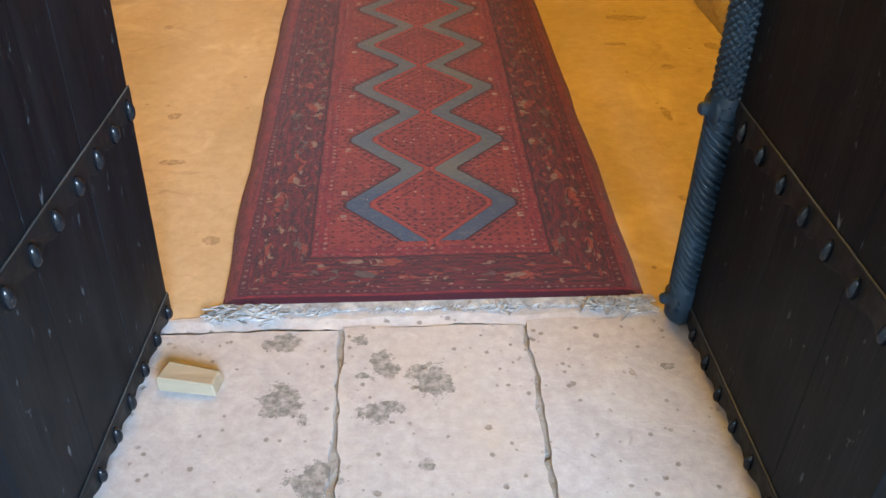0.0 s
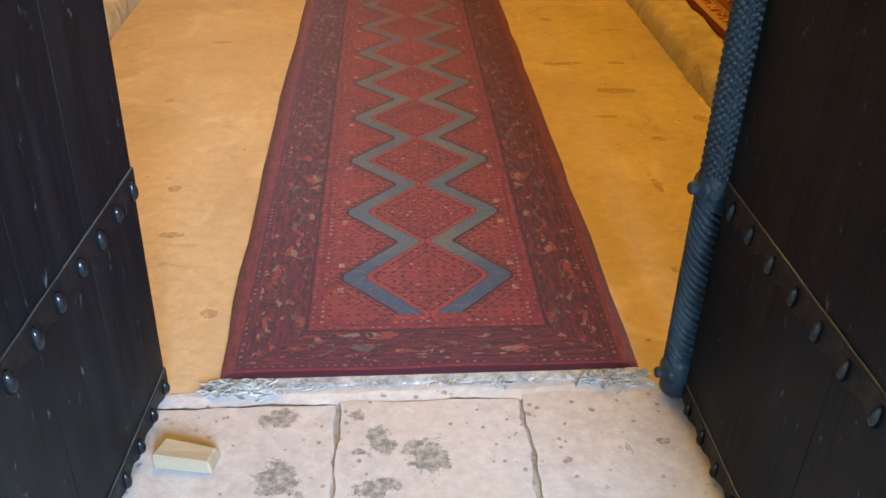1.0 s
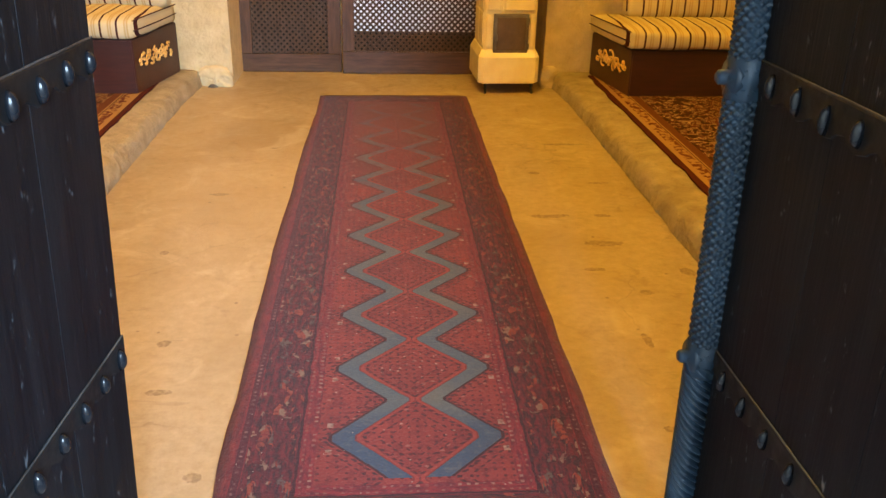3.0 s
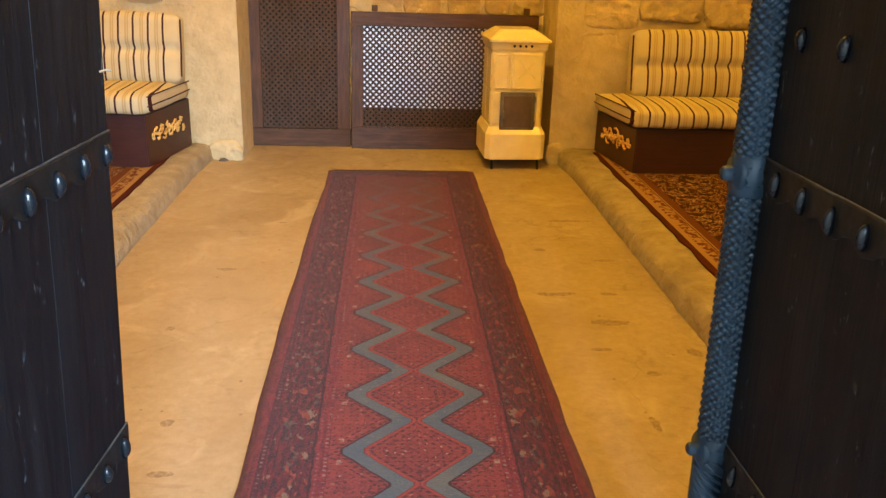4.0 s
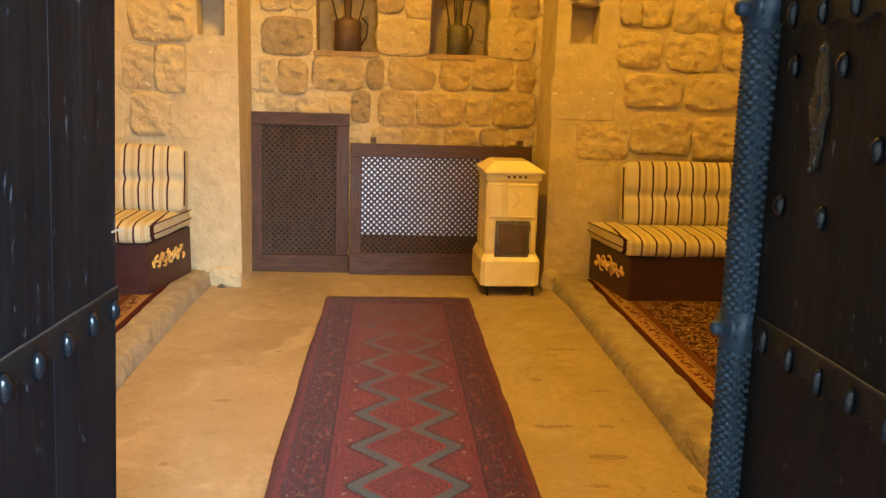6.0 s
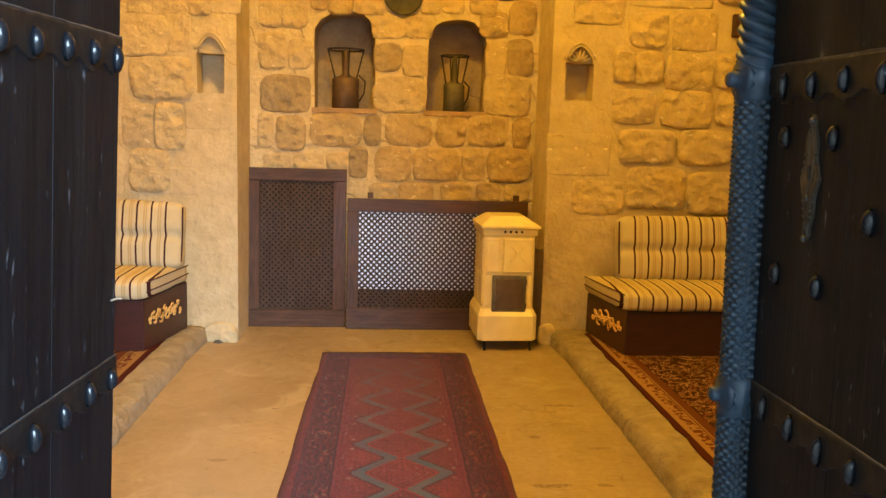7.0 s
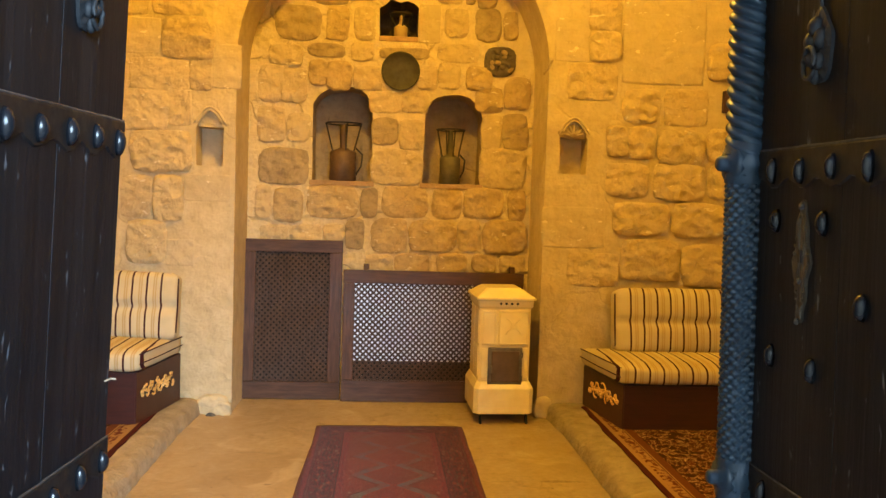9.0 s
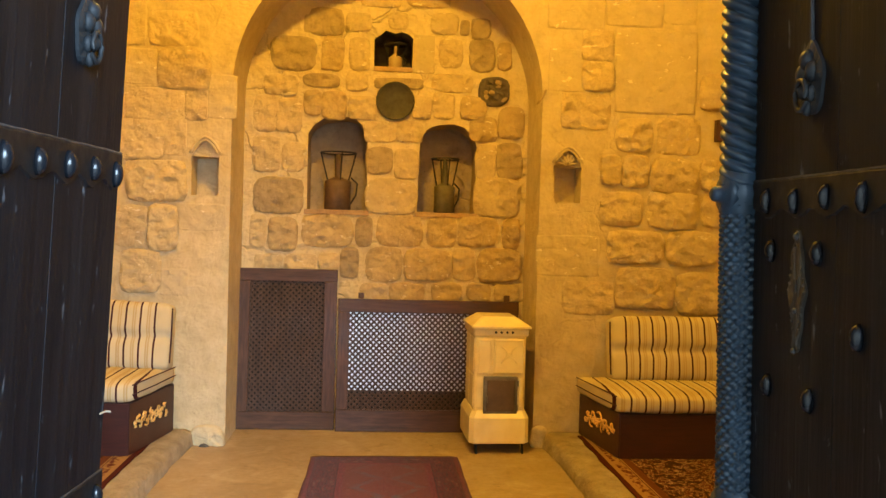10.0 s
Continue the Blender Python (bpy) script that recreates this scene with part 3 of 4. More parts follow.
tagged(part("ceiling", block((-SIDE - 0.3, INNER, 6.2), (SIDE + 0.3, 7.07, 6.4)), PLASTER), "plain lime-plastered ceiling", "ceiling", kind="structure")


def ledge(name, x_edge, sign):
    """Raised platform with a worn rounded edge."""
    prof = [(-0.01, -0.05), (0.0, 0.02), (0.007, 0.072), (0.022, 0.096), (0.05, 0.107), (0.11, 0.112), (0.3, 0.113)]
    rng = random.Random(5 if sign > 0 else 6)
    rings = []
    steps = 110
    for i in range(steps + 1):
        y = INNER + (FRONT - INNER) * i / steps
        w, h = 0.010 * noise.noise(Vector((y * 3.1, sign, 0))) + rng.uniform(-0.003, 0.003), 0.008 * noise.noise(Vector((y * 4.3, 7, sign))) + rng.uniform(-0.002, 0.002)
        e = abs(x_edge) - 0.03 * max(0, (y - 5.3) / 0.5)
        ring = [(sign * (e + px + w * (px < 0.2)), y, pz + h * (pz > 0.02) * (px < 0.2)) for px, pz in prof]
        ring += [(sign * SIDE, y, 0.113), (sign * SIDE, y, -0.05)]
        rings.append(ring)
    return tagged(part(name, loft(rings), LEDGE, smooth=True), "low worn stone platform with rounded edge", "ledge", kind="structure")


ledge("ledge_left", -1.375, -1)
ledge("ledge_right", 1.185, 1)


# ---- doors ----
def dome(bm, at, rx, ry, rz, facing):
    """A half-round stud that bulges along x."""
    rings = []
    for k in range(4):
        a = k / 4 * math.pi / 2
        rings.append([bm.verts.new((at[0] + facing * rx * math.sin(a), at[1] + ry * math.cos(a) * math.cos(u), at[2] + rz * math.cos(a) * math.sin(u)))
                      for u in [2 * math.pi * i / 10 for i in range(10)]])
    for a, b in zip(rings, rings[1:]):
        for i in range(10):
            bm.faces.new((a[i], a[(i + 1) % 10], b[(i + 1) % 10], b[i]))
    tip = bm.verts.new((at[0] + facing * rx, at[1], at[2]))
    for i in range(10):
        bm.faces.new((rings[-1][i], rings[-1][(i + 1) % 10], tip))
    bm.faces.new(rings[0])


def leaf(name, at, facing, width, lean, yaw, straps, first, label):
    """A plank door leaf that stands open along y; facing: the sign of x towards the passage."""
    door = base(name, at, label, "door", "door leaves", (0, lean, yaw))
    door["kind"] = "structure"
    rng = random.Random(11 if facing > 0 else 12)
    cuts = [0, 0.215, 0.44, width]
    for a, b in zip(cuts, cuts[1:]):
        lo, hi = sorted((-facing * 0.05, rng.uniform(-0.0006, 0.0)))
        part("plank", block((lo, a + (0.0005 if a else 0), 0.012), (hi, b - (0.0005 if b < width else 0), 2.24), 0.0008), DOOR_WOOD, door)
    for z in straps:
        spots, y = [], first
        while y > 0.03:
            spots.append(y)
            y -= 0.089 + rng.uniform(-0.004, 0.004)
        prof = []
        steps = 60
        for i in range(steps + 1):
            y = 0.01 + (width - 0.008) * i / steps
            # the lower edge hangs in a lobe under each stud
            near = min(abs(y - q) for q in spots)
            drop = -0.004 + 0.016 * min(1.0, near / 0.04) ** 1.5 + rng.uniform(-0.002, 0.002)
            prof.append([(facing * t, y, z + dz) for t, dz in ((-0.004, 0.032), (0.002, 0.032), (0.004, 0.028), (0.004, -0.026 + drop), (-0.004, -0.030 + drop))])
        strap = part("strap", loft(prof), STRAP_IRON, door, "black iron strap across the planks")
        bm = bmesh.new()
        rod(bm, [(facing * 0.002, 0.01 + (width - 0.008) * k / 24, z + 0.032 + rng.uniform(-0.0006, 0.0006)) for k in range(25)], 0.0018, 5)
        part("worn_edge", bm, WORN_IRON, strap, "worn bare upper edge")
        for y in spots:
            bm = bmesh.new()
            dome(bm, (0, 0, 0), 0.014, 0.0105 if facing > 0 else 0.008, rng.uniform(0.020, 0.024), facing)
            part("stud", bm, STUD_IRON, strap, smooth=True, at=(facing * 0.004, y, z - 0.004 + rng.uniform(-0.003, 0.003)))
    return door


left_leaf = leaf("door_1", (-0.66, 0.608, 0.0), 1, 0.675, 2.62, -4.0, (0.035, 0.550, 1.120, 1.663, 2.17), 0.648, "open dark-stained plank door leaf with studded iron straps")
right_leaf = leaf("door_2", (0.585, 0.50, 0.0), -1, 0.688, -1.13, 0.92, (0.035, 0.552, 1.109, 1.643, 2.16), 0.632, "open dark-stained plank door leaf with twisted iron bar")


def twisted(z0, z1, r, kind):
    """A wrought bar with a rope or scale surface."""
    n, steps = 96, max(8, int((z1 - z0) / 0.0018))
    rings = []
    for i in range(steps + 1):
        z = z0 + (z1 - z0) * i / steps
        ring = []
        for k in range(n):
            u = 2 * math.pi * k / n
            if kind == "rope":
                rr = r * (0.79 + 0.27 * abs(math.sin(2 * u + z * math.pi / 0.021)) ** 0.8)
            elif kind == "coil":
                rr = r * (0.74 + 0.33 * abs(math.sin(4 * u + z * math.pi / 0.0175)) ** 0.85)
            else:
                rr = r * (0.86 + 0.18 * abs(math.cos(6 * u + z * math.pi / 0.0165) * math.cos(6 * u - z * math.pi / 0.0165)) ** 0.7)
            ring.append((rr * math.cos(u), rr * math.sin(u), z))
        rings.append(ring)
    return loft(rings)


bar = part("astragal_bar", twisted(0.10, 0.54, 0.035, "coil"), BAR_IRON, right_leaf, "black twisted wrought-iron bar", True, (-0.009, 0.720, 0))
for z0, z1, kind in ((0.56, 1.09, "scale"), (1.12, 1.64, "scale"), (1.67, 2.22, "rope")):
    part("bar_section", twisted(z0, z1, 0.035, kind), BAR_IRON, bar, smooth=True)
for z, tall in ((0.065, 0.06), (0.55, 0.045), (1.105, 0.045), (1.655, 0.045)):
    part("collar", turned([(0.024, z - tall), (0.037, z - tall * 0.7), (0.034, z - 0.01), (0.039, z), (0.034, z + 0.01), (0.037, z + tall * 0.7), (0.024, z + tall)]), BAR_IRON, bar, smooth=True)
    bm = turned([(0.034, -0.012), (0.036, 0.004), (0.031, 0.010), (0.014, 0.013), (0.013, 0.026), (0.009, 0.030)], 14)
    bmesh.ops.rotate(bm, verts=bm.verts[:], matrix=Matrix.Rotation(radians(-90), 3, "Y"))
    part("bolt", bm, BAR_IRON, bar, smooth=True, at=(-0.022, 0.004, z))


def scalloped_plate(w, h, lobes, depth, seed):
    """A flat forged plate with a wavy outline, facing -x."""
    rng = random.Random(seed)
    n = 36
    rings = []
    for x, k in ((0.002, 1.0), (-depth * 0.7, 1.0), (-depth, 0.85), (-depth * 1.3, 0.35)):
        ring = []
        for i in range(n):
            u = 2 * math.pi * i / n
            wob = 1 + 0.06 * math.sin(lobes * u) + 0.03 * math.sin(3 * u + seed)
            ring.append((x + (rng.uniform(-0.002, 0.002) if k < 1 else 0), k * w * wob * math.cos(u), k * h * wob * math.sin(u) * (1 - 0.15 * abs(math.cos(u)))))
        rings.append(ring)
    return loft(rings)


def lozenge_plate(w, h, depth):
    """A long pointed plate with a beaded, notched outline, facing -x."""
    n = 48
    rings = []
    for x, k in ((0.002, 1.0), (-depth * 0.7, 1.0), (-depth, 0.82), (-depth * 0.8, 0.5)):
        ring = []
        for i in range(n):
            u = 2 * math.pi * i / n
            c, t = math.cos(u), math.sin(u)
            half = w * (0.34 + 0.66 * max(0.0, 1 - abs(t) * 1.15)) * (1 + 0.14 * math.cos(10 * u))
            ring.append((x + 0.0015 * math.sin(7 * u), k * half * (1 if c > 0 else -1) * min(1.0, abs(c) * 2.2), (0.6 + 0.4 * k) * h * t))
        rings.append(ring)
    return loft(rings)


lock = part("lock_plate", lozenge_plate(0.024, 0.094, 0.006), BRONZE, right_leaf, "dark bronze keyhole plate with beaded edge", at=(0, 0.538, 1.50))
part("keyhole", block((-0.008, -0.004, -0.010), (-0.004, 0.004, 0.010), 0.001), BLACK, lock, at=(0, 0, 0.008))
rng = random.Random(8)
for dy, dz, r in [(0.0, 0.084, 0.0065), (0.002, -0.030, 0.0052), (0.004, -0.092, 0.0055)] + [(sy * (0.018 * max(0.0, 1 - abs(dz) / 0.075) + 0.004), dz, 0.003) for sy in (-1, 1) for dz in [k * 0.0115 - 0.069 for k in range(13)]]:
    bm = bmesh.new()
    dome(bm, (0, 0, 0), r * 0.9, r, r, -1)
    part("bead", bm, BRONZE if r < 0.005 else WORN_IRON, lock, smooth=True, at=(-0.0045, dy, dz))
for y, z in ((0.62, 1.56), (0.482, 1.56), (0.625, 1.34), (0.50, 1.34), (0.38, 1.45)):
    bm = bmesh.new()
    dome(bm, (0, 0, 0), 0.014, 0.011, 0.020, -1)
    part("stud", bm, STUD_IRON, right_leaf, smooth=True, at=(-0.001, y, z))


def knocker(parent, facing, y, z):
    plate = part("knocker_plate", scalloped_plate(0.034, 0.056, 5, 0.008, 9), IRON, parent, "black forged knocker plate", at=(0, y, z))
    plate.scale = (-facing, 1, 1)
    rng = random.Random(17)
    for dy, dz, r in ((0, 0.03, 0.013), (0.012, 0.01, 0.012), (-0.013, 0.012, 0.011), (0.008, -0.015, 0.012), (-0.01, -0.02, 0.010), (0, -0.04, 0.010)):
        bm = bmesh.new()
        dome(bm, (0, 0, 0), r * 1.1, r, r * rng.uniform(1.0, 1.5), -1)
        part("boss", bm, IRON, plate, smooth=True, at=(-0.008, dy, dz))
    bm = bmesh.new()
    rod(bm, [(-0.02, 0.016 * math.sin(a), 0.0 - 0.045 * (1 - math.cos(a)) / 2) for a in [2 * math.pi * i / 18 for i in range(19)]], 0.004, 6)
    part("ring", bm, IRON, plate, smooth=True)
    bm = bmesh.new()
    rod(bm, [(-0.003, 0, 0.05), (-0.004, 0.004, 0.17)], 0.004)
    part("spike", bm, IRON, plate)


knocker(right_leaf, -1, 0.508, 1.815)
knocker(left_leaf, 1, 0.507, 1.862)

bm = bmesh.new()
rod(bm, [(0.0, -0.010, 0), (0.005, 0.002, 0.002), (0.012, 0.006, 0.001)], 0.002, 5)
part("splinter", bm, BLOCK_WOOD, left_leaf, "pale broken splinter", at=(0.002, 0.664, 1.253))

# ---- lattice panels ----
def lattice(name, at, w, h, fw, top, low, lean, label, white):
    """A framed screen of crossed slats that leans on the wall; at: its foot at the left."""
    panel = base(name, at, label, "lattice panel", "lattice panels", (-lean, 0, 0))
    part("rail", block((0, 0, 0), (w, 0.04, low), 0.004), RAIL_WOOD, panel)
    part("rail", block((0, 0, h - top), (w, 0.04, h), 0.004), RAIL_WOOD, panel)
    part("stile", block((0.002, 0.001, low), (fw, 0.039, h - top), 0.004), PANEL_WOOD, panel)
    part("stile", block((w - fw, 0.001, low), (w - 0.002, 0.039, h - top), 0.004), PANEL_WOOD, panel)
    x0, x1, z0, z1 = fw - 0.008, w - fw + 0.008, low - 0.008, h - top + 0.008
    gap, half = 0.0455, 0.0078
    for sign, y in ((1, 0.018), (-1, 0.024)):
        c = -h
        while c < w + h:
            # line x = c + sign * z, kept inside the opening
            za, zb = (max(z0, x0 - c), min(z1, x1 - c)) if sign > 0 else (max(z0, c - x1), min(z1, c - x0))
            if zb - za > 0.02:
                a, b = Vector((c + sign * za, y, za)), Vector((c + sign * zb, y, zb))
                s = Vector((1, 0, -sign)).normalized() * half
                bm = loft([[p + s, p + s + Vector((0, 0.006, 0)), p - s + Vector((0, 0.006, 0)), p - s] for p in (a, b)])
                part("slat", bm, SLAT_WOOD, panel)
            c += gap
    if white:
        part("backing", block((x0, 0.033, 0.315), (x1, 0.037, z1)), WHITE_BOARD, panel, "white board behind the slats")
        part("backing", block((x0, 0.033, z0), (x1, 0.037, 0.311)), DARK_BOARD, panel, "dark board behind the slats")
    else:
        part("backing", block((x0, 0.033, z0), (x1, 0.037, z1)), DARK_BOARD, panel, "dark board behind the slats")
    return panel


lattice("lattice_panel", (-1.15, 6.25, 0.002), 0.765, 1.235, 0.10, 0.098, 0.135, 3.0, "tall walnut lattice screen leaning on the alcove wall", False)
wide = lattice("lattice_panel", (-0.375, 6.20, 0.002), 1.41, 1.018, 0.09, 0.105, 0.165, 5.0, "wide walnut lattice screen with white board behind it", True)
for x in (0.175, 1.315):
    part("peg", block((x - 0.022, 0.0, 1.020), (x + 0.022, 0.03, 1.066), 0.003), PANEL_WOOD, wide)


# ---- stove ----
def stove():
    """Cast stove with a plinth, tiled body, fire door and hipped top."""
    s = base("stove", (0.80, 5.585, 0.0), "cream enamelled iron stove with grey fire door", "stove", turn=(0, 0, 2.0))
    def tier(z, w, d, back=0.45, chamfer=0.03):
        # chamfered rectangle, front at -d
        return [(-w, -d + chamfer, z), (-w + chamfer, -d, z), (w - chamfer, -d, z), (w, -d + chamfer, z), (w, back, z), (-w, back, z)]
    part("plinth", loft([tier(0.075, 0.205, 0.0, 0.46), tier(0.082, 0.213, 0.006, 0.46), tier(0.255, 0.213, 0.006, 0.46), tier(0.262, 0.210, 0.003, 0.46), tier(0.300, 0.192, -0.02, 0.45), tier(0.306, 0.190, -0.022, 0.45)]), ENAMEL, s)
    part("body", loft([tier(0.300, 0.183, -0.03, 0.44, 0.012), tier(0.825, 0.183, -0.03, 0.44, 0.012)]), ENAMEL, s)
    part("cornice", loft([tier(0.825, 0.186, -0.026, 0.445, 0.01), tier(0.838, 0.196, -0.016, 0.45, 0.01), tier(0.880, 0.200, -0.012, 0.45, 0.01), tier(0.886, 0.213, 0.004, 0.46, 0.01), tier(0.902, 0.213, 0.004, 0.46, 0.01)]), ENAMEL, s)
    part("lid", loft([tier(0.902, 0.210, 0.0, 0.458, 0.01), tier(0.955, 0.130, -0.11, 0.40, 0.02), tier(0.961, 0.120, -0.12, 0.39, 0.02)]), ENAMEL, s)
    # vent holes are solid black discs, their inner shade given as colour
    for x in (-0.06, -0.02, 0.02, 0.06):
        part("vent_hole", turned([(0.009, 0), (0.009, 0.006)], 10, "y"), BLACK, s, at=(x + 0.02, 0.0135, 0.860))
    # raised tile panels
    for x0, x1, z0, z1 in ((-0.168, -0.062, 0.565, 0.812), (-0.048, 0.168, 0.565, 0.812), (-0.168, -0.128, 0.325, 0.545), (0.136, 0.168, 0.325, 0.545)):
        tile = part("tile", block((x0, 0.018, z0), (x1, 0.031, z1), 0.006), ENAMEL, s)
        if x1 - x0 > 0.1:
            bm = bmesh.new()
            g = 0.012
            for a, b in (((x0 + g, z0 + g), (x1 - g, z0 + g)), ((x1 - g, z0 + g), (x1 - g, z1 - g)), ((x1 - g, z1 - g), (x0 + g, z1 - g)), ((x0 + g, z1 - g), (x0 + g, z0 + g))):
                rod(bm, [(a[0], 0.018, a[1]), (b[0], 0.018, b[1])], 0.004)
            part("moulding", bm, ENAMEL, tile)
    bm = bmesh.new()
    for sx in (-1, 1):
        rod(bm, [(0.06 + sx * (-0.055 + 0.011 * i), 0.017, 0.64 + 0.012 * i + 0.008 * math.sin(i)) for i in range(11)], 0.0045)
    rod(bm, [(0.06 + 0.02 * math.cos(u), 0.017, 0.70 + 0.02 * math.sin(u)) for u in [2 * math.pi * i / 12 for i in range(13)]], 0.004)
    part("ornament", bm, ENAMEL, s, smooth=True)
    for z0, z1 in ((0.33, 0.55), (0.57, 0.812)):
        for y0 in (0.06, 0.245):
            part("tile", block((-0.188, y0, z0), (-0.180, y0 + 0.17, z1), 0.004), ENAMEL, s)
    door = part("fire_door", block((-0.118, 0.010, 0.285), (0.126, 0.030, 0.548), 0.006), STEEL, s, "dull grey steel fire door")
    part("door_panel", block((-0.095, 0.003, 0.305), (0.105, 0.012, 0.525), 0.006), DOOR_IRON, door, "rust-brown sheet panel")
    bm = bmesh.new()
    rod(bm, [(-0.098, 0.004, 0.42), (-0.098, -0.012, 0.41), (-0.096, -0.014, 0.37)], 0.006)
    part("latch", bm, STEEL, door)
    for z in (0.33, 0.50):
        bm = bmesh.new()
        rod(bm, [(0.124, 0.008, z - 0.02), (0.124, 0.008, z + 0.02)], 0.007)
        part("hinge", bm, STEEL, door)
    for x in (-0.16, 0.17):
        for y in (0.03, 0.40):
            bm = bmesh.new()
            rod(bm, [(x, y, 0.08), (x, y - 0.004, 0.03), (x + 0.004, y - 0.008, 0.0)], 0.009)
            part("leg", bm, IRON, s)
    return s


stove()


# ---- benches ----
def scrollwork(seed):
    """Carved foliage: overlapping curls in the y-z plane, about 0.36 long."""
    bm = bmesh.new()
    rng = random.Random(seed)
    for i in range(15):
        u = (i - 7) / 7
        cy, cz = u * 0.17, 0.022 * math.sin(i * 2.1)
        turn, r = rng.choice((-1, 1)), rng.uniform(0.022, 0.036) * (1.1 - 0.5 * abs(u))
        start = rng.uniform(0, 6.28)
        pts = [(0.004 + 0.001 * (k % 3), cy + r * (1 - k / 13) * math.cos(start + turn * k * 0.62), cz + r * (1 - k / 13) * math.sin(start + turn * k * 0.62)) for k in range(10)]
        rod(bm, pts, 0.0055, 6)
        dome(bm, (0.004, cy + rng.uniform(-0.02, 0.02), cz + rng.uniform(-0.02, 0.02)), 0.010, 0.013, 0.009, 1)
    return bm


def cushion(w, d, h, bulge=0.02, tuft=False, seed=1):
    """A soft box, x 0..w, y 0..d, z 0..h, with puffed faces."""
    nx, ny, nz = int(w / 0.04), 8, 16
    bm = bmesh.new()
    r = min(0.035, h * 0.3, d * 0.3)
    grid = {}
    def vert(i, j, k):
        key = (i, j, k)
        if key not in grid:
            p = [w * i / nx, d * j / ny, h * k / nz]
            u, v, t = (2 * i / nx - 1), (2 * j / ny - 1), (2 * k / nz - 1)
            core = Vector((min(max(p[0], r), w - r), min(max(p[1], r), d - r), min(max(p[2], r), h - r)))
            off = Vector(p) - core
            if off.length > 1e-6:
                sharp = max(abs(off.x), abs(off.y), abs(off.z))
                off = off.normalized() * sharp
            q = core + off
            wave = noise.noise(Vector((p[0] * 5 + seed, p[1] * 5, p[2] * 7))) * 0.008
            if k in (0, nz) or j in (0, ny):
                q.z += bulge * t * (1 - v * v) * (1 - u ** 6) * (abs(t) == 1) + wave * (abs(t) == 1)
                q.y += bulge * v * (1 - t * t) * (1 - u ** 6) * (abs(v) == 1) + wave * (abs(v) == 1)
                if tuft and j == 0:
                    q.y += 0.05 * math.exp(-((t + 0.02) / 0.13) ** 2) * (0.75 + 0.25 * math.cos(p[0] * 2 * math.pi / 0.33))
            grid[key] = bm.verts.new(q)
        return grid[key]
    for i in range(nx):
        for j in range(ny):
            for k in (0, nz):
                bm.faces.new((vert(i, j, k), vert(i + 1, j, k), vert(i + 1, j + 1, k), vert(i, j + 1, k)))
        for k in range(nz):
            for j in (0, ny):
                bm.faces.new((vert(i, j, k), vert(i + 1, j, k), vert(i + 1, j, k + 1), vert(i, j, k + 1)))
    for j in range(ny):
        for k in range(nz):
            for i in (0, nx):
                bm.faces.new((vert(i, j, k), vert(i, j + 1, k), vert(i, j + 1, k + 1), vert(i, j, k + 1)))
    return bm


def bench(sign, x_front, x_back, z0, z1, label):
    """A box bench along the wall whose end, towards the alcove, is cut at a slant."""
    yf, yb = 5.05, 5.72
    far = SIDE - 0.03
    b = base("bench", (sign * x_front, yf, z0), label, "bench", "benches by the alcove")
    h, d, dx = z1 - z0, yb - yf, sign * (x_back - x_front)
    length = sign * (far - x_front)
    outline = [(0, 0), (length, 0), (length, d), (dx, d)]
    bm = loft([[(x, y, z) for x, y in outline] for z in (0, h)])
    bmesh.ops.bevel(bm, geom=bm.edges[:], offset=0.006, segments=2, affect="EDGES")
    part("body", bm, BENCH_WOOD, b)
    carving = scrollwork(3 if sign > 0 else 4)
    bmesh.ops.scale(carving, verts=carving.verts[:], vec=(-sign, 1.35, 1.25))
    way = math.atan2(-dx, d)
    c = part("carving", carving, GOLD, b, "gilded carved foliage", True, (dx * 0.45 - sign * 0.003, d * 0.45, h * 0.58))
    c.rotation_euler = (0, 0, way)
    return b


bench(1, 1.50, 1.40, 0.118, 0.415, "dark maroon box bench with gilded end carving")
bench(-1, 1.585, 1.47, 0.118, 0.450, "dark maroon box bench with gilded end carving")


def shear(bm, amount, d):
    for v in bm.verts:
        v.co.x += amount * v.co.y / d * max(0.0, 1 - v.co.x / 0.5)
    return bm


def seat_mattress(sign, x_end, z, h, slant):
    bm = cushion(SIDE - 0.04 - x_end, 0.70, h, 0.018, seed=3 * sign)
    shear(bm, -slant, 0.70)
    bmesh.ops.translate(bm, verts=bm.verts[:], vec=(slant, 0, 0))
    bmesh.ops.scale(bm, verts=bm.verts[:], vec=(sign, 1, 1))
    ob = part("seat_cushion", bm, STRIPES, None, "", True, (sign * (x_end - slant), 5.02, z))
    edge = bmesh.new()
    rod(edge, [(sign * (slant - 0.002), 0.02, h * 0.9), (sign * (slant * 0.5 - 0.002), 0.35, h * 0.93), (sign * -0.002, 0.66, h * 0.95)], 0.004)
    part("piping", edge, PIPING, ob, "dark maroon piping")
    low = bmesh.new()
    rod(low, [(sign * (slant - 0.003), 0.02, h * 0.42), (sign * (slant * 0.5 - 0.010), 0.35, h * 0.45), (sign * -0.003, 0.66, h * 0.5)], 0.004)
    part("piping", low, PIPING, ob, "dark maroon piping")
    return tagged(ob, "cream seat cushion with maroon and tan stripes on a bench", "cushion", "bench cushions")


